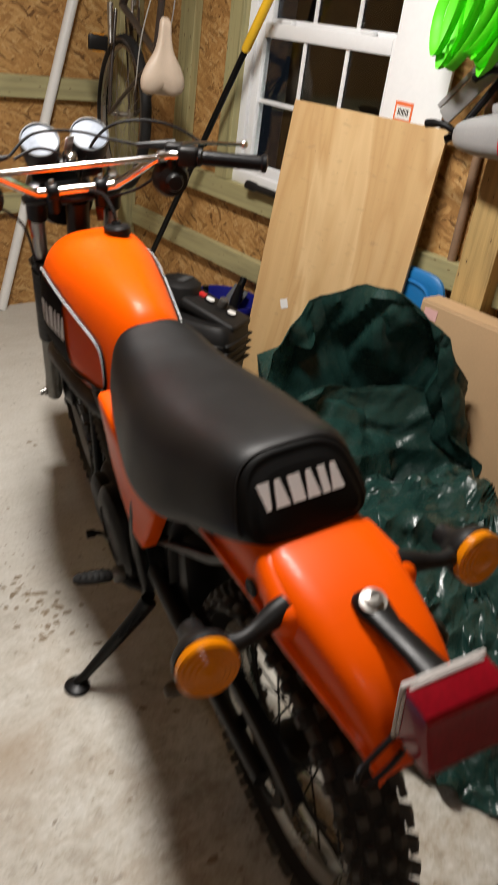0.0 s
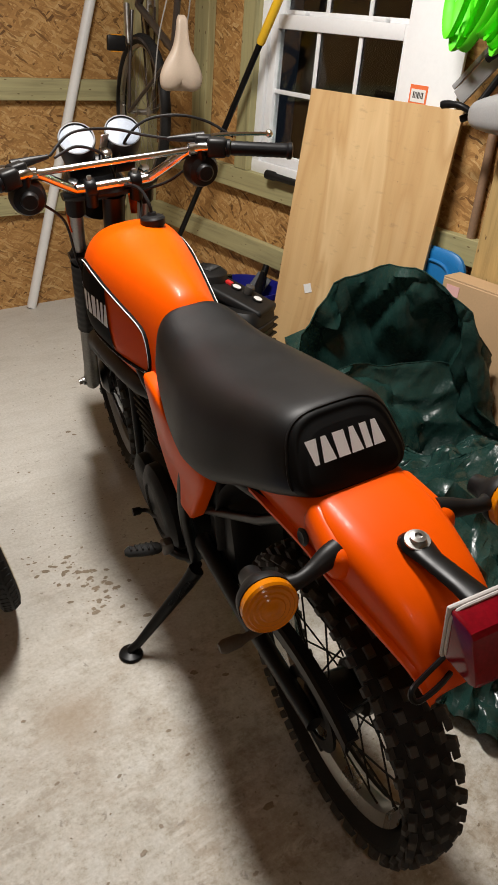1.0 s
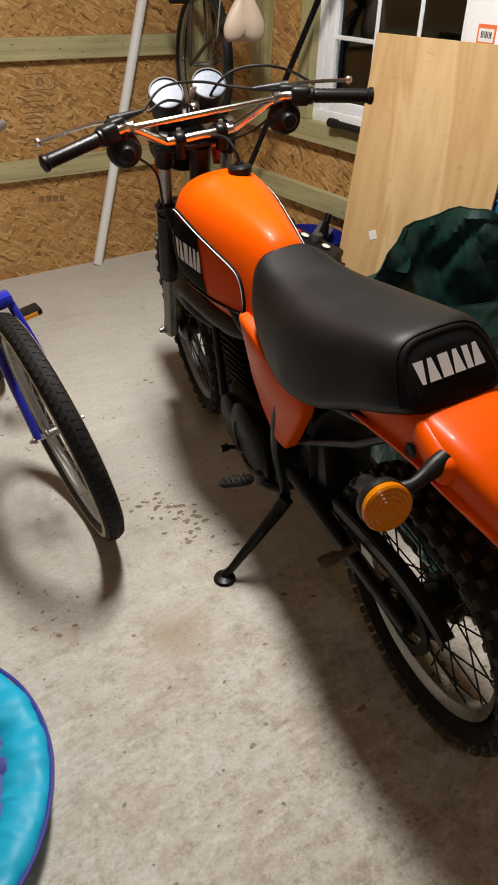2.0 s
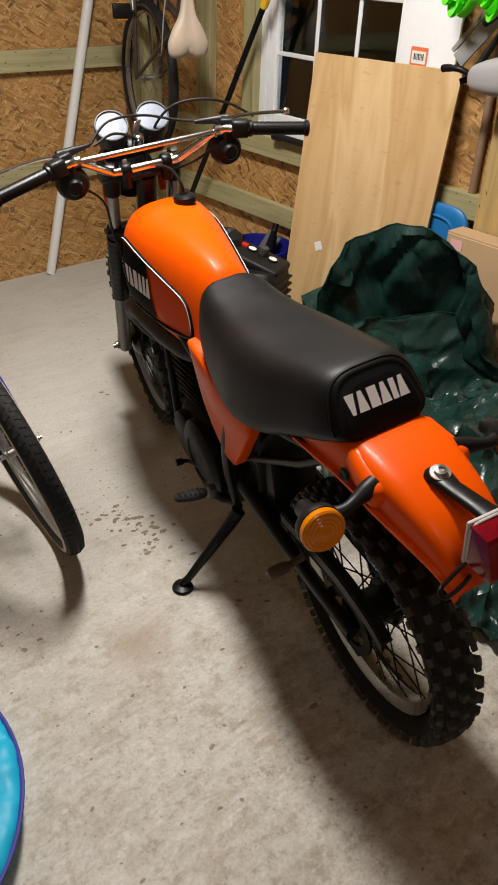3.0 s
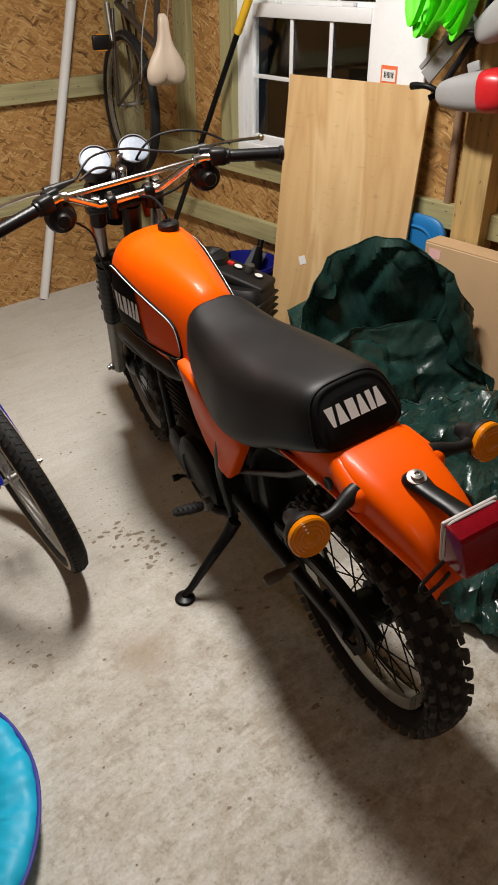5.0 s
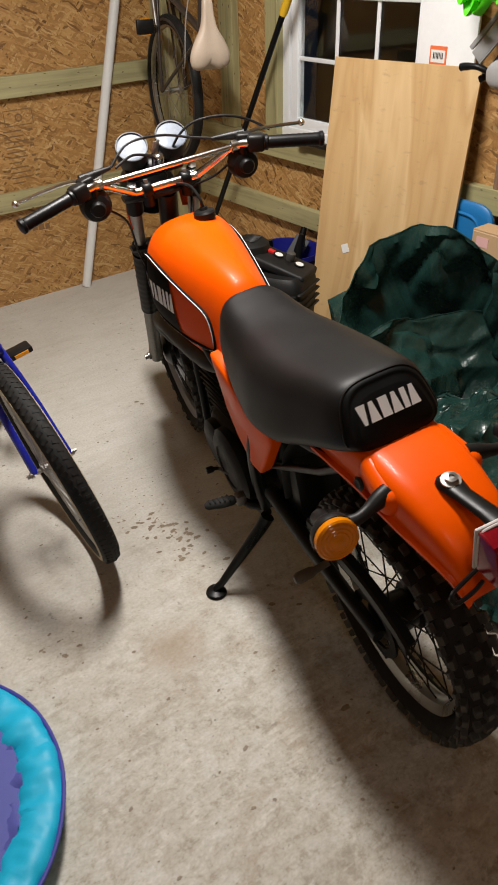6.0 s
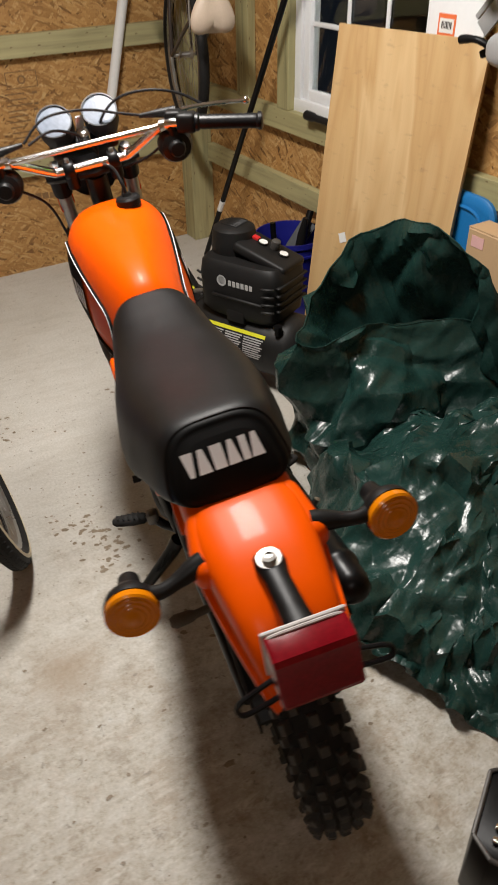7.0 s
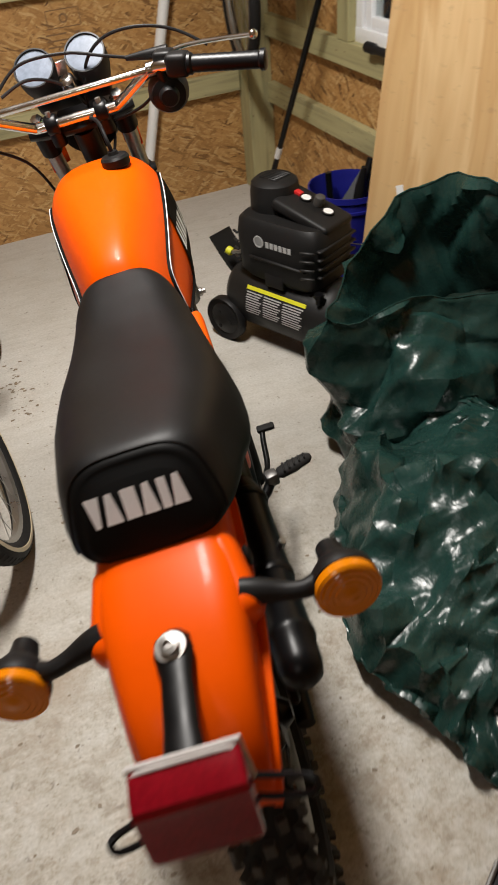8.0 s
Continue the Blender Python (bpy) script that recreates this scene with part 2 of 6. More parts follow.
        dot = ramp(nt, v.outputs["Distance"], [(size * 0.5, (1, 1, 1)), (size, (0, 0, 0))])
        spot = mix(nt, 1.0, few, dot, "MULTIPLY")
        c = mix(nt, mix(nt, amount, (0, 0, 0), spot), c, (0.15, 0.12, 0.09))
    # one old brown stain
    pos = nt.nodes.new("ShaderNodeVectorMath")
    pos.operation = "DISTANCE"
    pos.inputs[1].default_value = (-1.66, -2.50, 0.0)
    nt.links.new(vec, pos.inputs[0])
    st = ramp(nt, pos.outputs["Value"], [(0.02, (0.5, 0.5, 0.5)), (0.13, (0, 0, 0))], True)
    c = mix(nt, st, c, (0.30, 0.22, 0.14))
    nt.links.new(c, p.inputs["Base Color"])
    nt.links.new(ramp(nt, mid.outputs[0], [(0.3, (0.5, 0.5, 0.5)), (0.7, (0.7, 0.7, 0.7))]), p.inputs["Roughness"])
    bumped(nt, p, mid.outputs[0], 0.15, 0.003)
    return m


OSB_A, OSB_B = osb_material("strand_board", "y"), osb_material("strand_board_side", "x")
GREENWOOD = (0.40, 0.36, 0.19)
LUM_X, LUM_Y, LUM_Z = (lumber_material("treated_lumber_" + a, GREENWOOD, a) for a in "xyz")
PINE_Z = lumber_material("pine_lumber", (0.50, 0.34, 0.14), "z")
CONCRETE = concrete_material()
ORANGE = surface("orange_paint", (0.80, 0.088, 0.0004), 0.34, 0, 0.03, 3, 60, 0.0, 0, 0.05, 0.05, 0.10)
VINYL = surface("seat_vinyl", (0.005, 0.0047, 0.005), 0.48, 0, 0.2, 8, 900, 0.25, 0.0004, 0, 0.05, 0.26)
BLACK = surface("black_paint", (0.004, 0.004, 0.0044), 0.36, 0, 0.3, 12, 200, 0.05, 0.0005, 0, 0.1, 0.22)
RUBBER = surface("tyre_rubber", (0.012, 0.0115, 0.011), 0.7, 0, 0.3, 15, 150, 0.3, 0.001, 0, 0.1, 0.25)
CHROME = surface("chrome", (0.88, 0.88, 0.88), 0.17, 1.0, 0.05, 10, 100, 0.0, 0, 0, 0.06)
STEEL = surface("dull_steel", (0.45, 0.44, 0.42), 0.38, 1.0, 0.2, 20, 200, 0.1, 0.0005)
ALLOY = surface("cast_alloy", (0.33, 0.325, 0.31), 0.52, 0.9, 0.2, 20, 250, 0.2, 0.0006)
PLASTIC = surface("black_plastic", (0.009, 0.0085, 0.0085), 0.45, 0, 0.2, 10, 400, 0.15, 0.0004, 0, 0.1, 0.25)
WHITE_PVC = surface("white_plastic", (0.72, 0.72, 0.70), 0.4, 0, 0.06, 4, 80, 0.02, 0.0005)
WHITE_PAINT = surface("white_vinyl", (0.78, 0.79, 0.80), 0.35, 0, 0.04, 3, 60, 0.02, 0.0005)
DRYWALL = surface("plain_board", (0.42, 0.30, 0.16), 0.7, 0, 0.2, 2, 60, 0.1, 0.001)

# ---- the room ----
WA, WB, SOUTH, WEST, TOP = 0.0, 0.10, -5.6, -4.3, 2.55


def structure(name, bm, material, label, smooth=False):
    return tagged(part(name, bm, material, None, "", smooth), label, name.split("_")[0], "", "structure")


def block(x0, x1, y0, y1, z0, z1, bevel=0.0):
    return box((x1 - x0, y1 - y0, z1 - z0), pose((x0 + x1) / 2, (y0 + y1) / 2, (z0 + z1) / 2), bevel)


structure("floor", block(WEST, WB, SOUTH, WA, -0.12, 0.0), CONCRETE, "grey-beige concrete garage floor with dark specks and stains")
structure("ceiling", block(WEST, WB, SOUTH, WA, TOP, TOP + 0.1), DRYWALL, "plain board ceiling of the garage")
structure("wall_north", block(WEST, WB + 0.1, WA, WA + 0.012, -0.1, TOP), OSB_A, "strand board wall behind treated wooden rails")
structure("wall_south", block(WEST, WB, SOUTH - 0.1, SOUTH, -0.1, TOP), OSB_A, "strand board wall behind the walker")
structure("wall_west", block(WEST - 0.1, WEST, SOUTH, WA, -0.1, TOP), OSB_B, "strand board side wall of the garage")
# window wall: board round the opening
WIN_Y0, WIN_Y1, WIN_Z0, WIN_Z1 = -1.72, -0.90, 0.82, 2.0
bm = bmesh.new()
for y0, y1, z0, z1 in ((SOUTH, WIN_Y0, -0.1, TOP), (WIN_Y1, WA, -0.1, TOP), (WIN_Y0, WIN_Y1, -0.1, WIN_Z0), (WIN_Y0, WIN_Y1, WIN_Z1, TOP)):
    add_box(bm, (0.012, y1 - y0, z1 - z0), pose(WB + 0.006, (y0 + y1) / 2, (z0 + z1) / 2))
structure("wall_east", bm, OSB_B, "strand board wall with a window behind treated wooden rails")


def rail(name, x0, x1, y0, y1, z0, z1, material, label):
    bm = block(x0, x1, y0, y1, z0, z1, 0.003)
    ob = part(name, bm, material, None, "", False)
    return tagged(ob, label, "rail", "wall framing", "structure")


RAIL = "greenish treated wooden rail nailed across the wall"
rail("trim_north_upper", WEST, -0.04, -0.040, -0.001, 0.995, 1.088, LUM_X, RAIL)
rail("trim_north_lower", WEST, -0.04, -0.040, -0.001, 0.480, 0.570, LUM_X, RAIL)
rail("trim_north_top", WEST, -0.04, -0.040, -0.001, 1.72, 1.81, LUM_X, RAIL)
rail("trim_east_lower", 0.060, 0.099, -5.5, -0.141, 0.432, 0.522, LUM_Y, RAIL)
rail("trim_east_sill", 0.060, 0.099, -5.5, -0.141, 0.722, 0.812, LUM_Y, RAIL)
rail("trim_east_top", 0.060, 0.099, -5.5, -0.141, 2.02, 2.11, LUM_Y, RAIL)
POST = "greenish treated wooden upright of the wall frame"
rail("post_corner", -0.030, 0.098, -0.115, -0.002, 0.0, TOP, LUM_Z, POST)
rail("stud_side", 0.058, 0.099, -0.575, -0.470, 0.813, TOP, LUM_Z, POST)
rail("stud_window", 0.058, 0.099, -0.900, -0.815, 0.813, TOP, LUM_Z, POST)

# ---- motorcycle ----
AMBER = surface("amber_lens", (0.66, 0.200, 0.002), 0.2, 0, 0.12, 30, 300, 0.15, 0.0006, 0.15, 0.04, 0.3)
RED_LENS = surface("red_lens", (0.19, 0.003, 0.009), 0.15, 0, 0.35, 14, 200, 0.05, 0.0005, 0.0, 0.05, 0.36)
# blue-grey base colour stands for light mirrored in the dial glass
DIAL = surface("dial_glass_reflection", (0.14, 0.165, 0.21), 0.40, 0.0, 0.25, 40, 100, 0.0, 0, 0.05, 0.08, 0.2)
WHITE_INK = surface("white_print", (0.86, 0.90, 0.92), 0.45, 0, 0.05, 30, 300, 0.0, 0)
PANEL_BLACK = surface("black_print", (0.004, 0.004, 0.004), 0.6, 0, 0.2, 10, 200, 0.0, 0, 0.0, 0.05, 0.05)
SEAT_PANEL = surface("seat_panel_vinyl", (0.004, 0.004, 0.004), 0.5, 0, 0.2, 10, 500, 0.1, 0.0003, 0, 0.05, 0.12)
TREAD = surface("dusty_tread_rubber", (0.040, 0.038, 0.035), 0.62, 0, 0.35, 25, 150, 0.25, 0.001)
# darker copy of RIM_ALLOY: front rim's shade put into colour; dark metal elsewhere
DARK_RIM = surface("dark_or_shaded_metal", (0.13, 0.125, 0.12), 0.4, 0.7, 0.25, 12, 200, 0.1, 0.0005)
FORK_ALLOY = surface("dull_fork_alloy", (0.20, 0.195, 0.18), 0.5, 0.7, 0.35, 25, 200, 0.25, 0.0008)
EXHAUST = surface("sooty_exhaust", (0.020, 0.019, 0.0175), 0.55, 0.0, 0.4, 14, 200, 0.2, 0.0008, 0, 0.1, 0.3)
GASKET = surface("white_gasket", (0.55, 0.52, 0.50), 0.6, 0, 0.15, 30, 200, 0.1, 0.0005)
ENGINE = surface("black_engine", (0.0045, 0.0042, 0.004), 0.5, 0.0, 0.35, 20, 250, 0.25, 0.0008, 0, 0.1, 0.16)
GRIP = surface("grip_rubber", (0.005, 0.005, 0.006), 0.36, 0, 0.2, 20, 300, 0.05, 0.0004, 0, 0.05, 0.3)
RIM_ALLOY = surface("rim_alloy", (0.38, 0.37, 0.345), 0.32, 0.85, 0.15, 12, 200, 0.08, 0.0005)

BIKE = Matrix.Translation((-1.277, -2.985, 0.0)) @ pose(0, 0, 0, 0, 0, -13.5) @ pose(0, 0, 0, 0, -10.0, 0)
bike = thing("motorcycle", BIKE, "orange vintage trail motorcycle with black seat leaning on its side stand", "motorcycle")
REAR, FRONT = Vector((0, 0, 0.312)), Vector((0, 1.435, 0.342))


def superpoint(t, hw, top, bot, e):
    c, s = math.cos(t), math.sin(t)
    zc, h = (top + bot) / 2, (top - bot) / 2
    return hw * math.copysign(abs(c) ** (2 / e), c), zc + h * math.copysign(abs(s) ** (2 / e), s)


def superring(y, hw, top, bot, n=28, e=2.6, shear=0.0):
    """A rounded cross-section in the x-z plane at y."""
    out = []
    for i in range(n):
        x, z = superpoint(2 * math.pi * i / n, hw, top, bot, e)
        out.append(Vector((x, y + shear * (z - bot), z)))
    return out


# tank: rows of y, half width, top, bottom
TANK = [(0.40, 0.089, 0.800, 0.736), (0.50, 0.103, 0.835, 0.694), (0.565, 0.109, 0.888, 0.687), (0.62, 0.114, 0.929, 0.681), (0.764, 0.134, 0.960, 0.673), (0.877, 0.142, 0.976, 0.676), (0.965, 0.144, 0.979, 0.683), (1.022, 0.116, 0.945, 0.700), (1.056, 0.074, 0.897, 0.734), (1.066, 0.040, 0.859, 0.765)]
TANK_E = 2.9
tank_rows = lerp_rows(TANK, 6)


def egg(y, z, top, bot):
    """The tank narrows towards its top, most of all under the rider."""
    pinch = 0.67 - 0.464 * min(1.0, max(0.0, (y - 0.5) / 0.4))
    return 1.05 - pinch * (z - bot) / (top - bot)


bm = skin(bmesh.new(), [[Vector((p.x * egg(y, p.z, t, b), p.y, p.z)) for p in superring(y, w, t, b, 48, TANK_E)] for y, w, t, b in tank_rows])
tank = part("tank", bm, ORANGE, bike, "glossy orange fuel tank with a striped side panel")


def tank_row(y):
    for a, b in zip(tank_rows, tank_rows[1:]):
        if a[0] <= y <= b[0]:
            k = (y - a[0]) / (b[0] - a[0])
            return [u + (v - u) * k for u, v in zip(a, b)]
    return list(tank_rows[-1])


def tank_skin(y, z, s, out=0.0):
    """The point of the tank's side s at y and z, lifted by out."""
    _, hw, top, bot = tank_row(y)
    zc, h = (top + bot) / 2, (top - bot) / 2
    k = max(0.0, 1 - abs((z - zc) / h) ** TANK_E) ** (1 / TANK_E)
    return Vector((s * (hw * k * egg(y, z, top, bot) + out), y, z + 0.3 * out))


def tank_patch(corners, s, out, nu=16, nv=10):
    """A thin patch on the tank between four (y, z) corners."""
    (a, b, c, d) = corners
    rings = []
    for i in range(nu + 1):
        u = i / nu
        p = (a[0] + (b[0] - a[0]) * u, a[1] + (b[1] - a[1]) * u)
        q = (d[0] + (c[0] - d[0]) * u, d[1] + (c[1] - d[1]) * u)
        front = [tank_skin(p[0] + (q[0] - p[0]) * j / nv, p[1] + (q[1] - p[1]) * j / nv, s, out) for j in range(nv + 1)]
        rings.append(front)
    return skin(bmesh.new(), rings, False, False)


OUTLINE = [(0.996, 0.855), (0.985, 0.893), (0.955, 0.912), (0.887, 0.903), (0.828, 0.887), (0.746, 0.866), (0.665, 0.843), (0.635, 0.820), (0.616, 0.778), (0.622, 0.757), (0.645, 0.748), (0.700, 0.742), (0.769, 0.737), (0.900, 0.728), (0.965, 0.733), (0.992, 0.752), (0.998, 0.80)]
# the maker's mark: six plain white wedges and bars; each from, to, width at the top and at the foot
MARK = ((0.00, 0.15, 1.0, 0.38), (0.16, 0.33, 0.40, 1.0), (0.35, 0.53, 0.85, 0.85), (0.54, 0.70, 0.40, 1.0), (0.72, 0.83, 0.85, 0.85), (0.84, 1.00, 0.40, 1.0))


def mark_shapes(parent, at):
    """at(u, v) gives the place along and up the mark, each from 0 to 1."""
    for a, b, top_w, foot_w in MARK:
        marks = bmesh.new()
        c, h = (a + b) / 2, (b - a) / 2
        vs = [marks.verts.new(at(u, v)) for u, v in ((c - h * foot_w, 0), (c + h * foot_w, 0), (c + h * top_w, 1), (c - h * top_w, 1))]
        marks.faces.new(vs)
        part("mark_block", marks, WHITE_INK, parent)


for s in (-1, 1):
    path = smooth_path([tank_skin(y, z, s, 0.0) for y, z in OUTLINE], 5, True)
    part("black_stripe", tube([p + Vector((s * 0.0006, 0, 0)) for p in path], 0.0064, 8, True, 0.6), PANEL_BLACK, tank, "black outline stripe")
    part("white_stripe", tube([p + Vector((s * 0.0048, 0, 0.0014)) for p in path], 0.0017, 8, True), WHITE_INK, tank, "white pinstripe")
    part("black_panel", tank_patch([(0.975, 0.742), (0.790, 0.742), (0.826, 0.884), (0.955, 0.905)], s, 0.0030), PANEL_BLACK, tank, "black side panel")
    mark_shapes(tank, lambda u, v: tank_skin(0.940 - 0.135 * u, 0.800 - 0.006 * u + 0.052 * v, s, 0.0050))
# filler cap with its vent hose
CAP = Matrix.Translation((0.048, 0.912, 0.966)) @ pose(0, 0, 0, -4, 2, 0)
cap = part("filler_cap", lathe([(0.024, 0.0), (0.025, 0.006), (0.0295, 0.008), (0.0300, 0.022), (0.026, 0.027), (0.012, 0.029), (0.010, 0.036), (0.001, 0.037)], CAP, 28), PLASTIC, bike, "black fuel cap")
part("vent_hose", tube(smooth_path([(0.048, 0.912, 0.995), (0.046, 0.917, 1.025), (0.040, 0.955, 1.050), (0.025, 1.01, 1.048), (0.015, 1.06, 1.02)], 5), 0.0042, 8), PLASTIC, cap)

# seat: rows of y, half width, top, bottom, shear
SEAT = [(-0.060, 0.068, 0.939, 0.868, 0.72), (-0.058, 0.076, 0.948, 0.860, 0.70), (-0.050, 0.087, 0.956, 0.852, 0.60), (0.005, 0.106, 0.958, 0.825, 0.25), (0.1, 0.122, 0.943, 0.781, 0.05), (0.2, 0.139, 0.922, 0.729, 0.0), (0.31, 0.141, 0.904, 0.696, 0.0), (0.41, 0.128, 0.893, 0.687, 0.0), (0.49, 0.114, 0.893, 0.716, -0.05), (0.545, 0.100, 0.899, 0.763, 0.0), (0.572, 0.080, 0.903, 0.800, 0.06), (0.580, 0.050, 0.900, 0.830, 0.08)]
seat_rows = lerp_rows(SEAT, 5)


def seat_ring(row, out=0.0):
    """A cross-section of the seat, narrower at its top."""
    y, w, t, b, sh = row
    return [Vector((p.x * (1 - 0.307 * ((p.z - b) / (t - b) - 0.5)), p.y, p.z)) for p in superring(y, w + out, t + out, b, 40, 3.6, sh)]


JOINT = 11
bm = skin(bmesh.new(), [seat_ring(row) for row in seat_rows[JOINT:]])
seat = part("seat", bm, VINYL, bike, "black vinyl seat with a smoother rear panel", True, 60)
bm = skin(bmesh.new(), [seat_ring(row) for row in seat_rows[:JOINT + 1]])
part("rear_panel", bm, SEAT_PANEL, seat, "smooth black panel across the seat's end", True, 50)
seam = seat_ring(seat_rows[JOINT], 0.0008)
part("piping", tube(seam[-3:] + seam[:24], 0.0020, 6), PLASTIC, seat)


def rear_face(x, z, out=0.0):
    return Vector((x, -0.060 + 0.72 * (z - 0.868) - out, z))


mark_shapes(seat, lambda u, v: rear_face(-0.064 + 0.122 * u, 0.901 + 0.030 * v, 0.0012))

# rear fender: rows of y, top, shoulder half width, shoulder drop, flange half width, lower edge
FEND = [(0.30, 0.800, 0.066, 0.020, 0.080, 0.690), (0.18, 0.835, 0.070, 0.020, 0.085, 0.745), (0.05, 0.858, 0.077, 0.020, 0.090, 0.772), (-0.06, 0.862, 0.078, 0.019, 0.090, 0.783), (-0.13, 0.856, 0.076, 0.020, 0.090, 0.780), (-0.19, 0.843, 0.072, 0.022, 0.083, 0.768), (-0.245, 0.822, 0.064, 0.026, 0.075, 0.756), (-0.285, 0.788, 0.056, 0.026, 0.067, 0.740), (-0.307, 0.744, 0.048, 0.020, 0.060, 0.716), (-0.314, 0.712, 0.040, 0.012, 0.053, 0.694)]
rings = []
for y, t, sw, sd, fw, b in lerp_rows(FEND, 4):
    half = []
    for k in range(11):
        q = radians(90 - 90 * k / 10)
        e = 2 / (3.7 + 36 * max(0.0, sw - 0.04))
        half.append((fw * 0.97 * math.cos(q) ** e if k else 0.0, b + 0.007 + (t - b - 0.007) * (math.sin(q) ** e if k < 10 else 0.0)))
    half += [(fw * 1.01, b + 0.006), (fw * 1.08, b + 0.005), (fw * 1.09, b)]
    prof = [(-x, z) for x, z in reversed(half[1:])] + half
    rings.append([Vector((x, y, z)) for x, z in prof])
bm = skin(bmesh.new(), rings, False, False)
fender = part("rear_fender", bm, ORANGE, bike, "orange plastic rear fender", True, 50)
sol = fender.modifiers.new("thick", "SOLIDIFY")
sol.thickness, sol.offset = 0.003, -1
for s in (-1, 1):
    bm = box((0.046, 0.118, 0.052), Matrix.Translation((s * 0.074, -0.102, 0.822)) @ pose(0, 0, 0, 12, s * -12, s * 6), 0.020, 5)
    part("indicator_mount", bm, ORANGE, fender)
    part("grommet", lathe([(0.012, 0), (0.014, 0.004), (0.010, 0.007), (0.004, 0.005)], Matrix.Translation((s * 0.094, -0.062, 0.806)) @ pose(0, 0, 0, 0, s * 84, 0), 18), PLASTIC, fender, "black rubber plug")
    # side cover below the seat
    outline = [(0.605, 0.765), (0.585, 0.690), (0.570, 0.620), (0.530, 0.552), (0.462, 0.490), (0.418, 0.494), (0.390, 0.530), (0.305, 0.655), (0.285, 0.705), (0.36, 0.720), (0.46, 0.722), (0.54, 0.755)]
    rings = [[Vector((s * x, y + (0.45 - y) * sh, z + (0.63 - z) * sh)) for y, z in outline] for x, sh in ((0.090, 0.0), (0.114, 0.0), (0.120, 0.03), (0.123, 0.10))]
    part("side_cover", skin(bmesh.new(), rings), ORANGE, bike, "orange side cover", True, 50)
    # rear indicator
    stalk = part("indicator_stalk", tube(smooth_path([(s * 0.080, -0.130, 0.830), (s * 0.100, -0.134, 0.826), (s * 0.125, -0.140, 0.821), (s * 0.150, -0.145, 0.818), (s * 0.170, -0.138, 0.814), (s * 0.186, -0.134, 0.811)], 3), [0.0165] * 3 + [0.0160, 0.0150, 0.0135, 0.0120, 0.0112, 0.0110, 0.0112, 0.0118, 0.0122, 0.0128, 0.0136, 0.0145, 0.0145], 14), PLASTIC, bike)
    face = Matrix.Translation((s * 0.197, -0.142, 0.806)) @ pose(0, 0, 0, 82, 0, s * 4)
    body = part("indicator_body", lathe([(0.012, -0.062), (0.016, -0.060), (0.018, -0.040), (0.028, -0.024), (0.038, -0.010), (0.040, 0.0), (0.040, 0.006), (0.036, 0.007)], face, 28), PLASTIC, stalk, "black rubber indicator housing")
    lens = lathe([(0.0385, 0.006), (0.0390, 0.018), (0.036, 0.021), (0.033, 0.0205), (0.031, 0.0225), (0.026, 0.0220), (0.024, 0.0238), (0.019, 0.0232), (0.017, 0.0250), (0.010, 0.0245), (0.006, 0.027), (0.001, 0.027)], face, 32)
    part("lens", lens, AMBER, stalk, "ribbed amber lens")

# tail light and its arm
arm = bmesh.new()
add_tube(arm, [(0, -0.168, 0.846), (0, -0.178, 0.849), (0, -0.196, 0.850), (0, -0.225, 0.850), (0, -0.285, 0.858), (0, -0.322, 0.860)], [0.012, 0.020, 0.022, 0.017, 0.018, 0.021], 14, False, 0.42)
arm = part("tail_light_arm", arm, BLACK, bike, "black steel arm of the tail light")
part("bolt", lathe([(0.017, 0.0), (0.017, 0.003), (0.011, 0.0035), (0.0105, 0.010), (0.005, 0.011), (0.0045, 0.008)], Matrix.Translation((0, -0.194, 0.8575)) @ pose(0, 0, 0, 10, 0, 0), 24), STEEL, arm, "steel bolt with a wide washer")
TL = Matrix.Translation((0.0, -0.360, 0.838)) @ pose(0, 0, 0, 0, 3, 0)
bm = box((0.110, 0.006, 0.082), TL @ pose(0, 0.040, 0), 0.0025, 2)
base = part("tail_light", bm, GASKET, bike, "red tail light on a pale gasket")
LENS = [(0.037, 0.038), (0.015, 0.0365), (0.001, 0.034), (-0.004, 0.028), (-0.006, 0.014), (-0.014, -0.012), (-0.019, -0.029), (-0.018, -0.036), (-0.009, -0.040), (0.037, -0.038)]
rings = []
for x, k in ((-0.0530, 0.90), (-0.0525, 0.95), (-0.0505, 0.985), (-0.047, 1.0), (0.047, 1.0), (0.0505, 0.985), (0.0525, 0.95), (0.0530, 0.90)):
    rings.append([TL @ Vector((x, 0.015 + (y - 0.015) * k, z * k)) for y, z in LENS])
part("lens", skin(bmesh.new(), rings), RED_LENS, base, "dark red lens", True, 24)
part("lens_rim", tube([TL @ Vector((x, 0.034, z)) for x, z in [superpoint(2 * math.pi * i / 48, 0.0535, 0.0390, -0.0390, 7) for i in range(48)]], 0.0022, 6, True), GASKET, base)
for s in (-1, 1):
    loop = smooth_path([(s * 0.03, -0.300, 0.764), (s * 0.078, -0.318, 0.772), (s * 0.100, -0.328, 0.777), (s * 0.106, -0.334, 0.772), (s * 0.098, -0.338, 0.764), (s * 0.06, -0.326, 0.752), (s * 0.03, -0.312, 0.744)], 4)
    part("plate_bracket", tube(loop, 0.0038, 8), BLACK, bike)


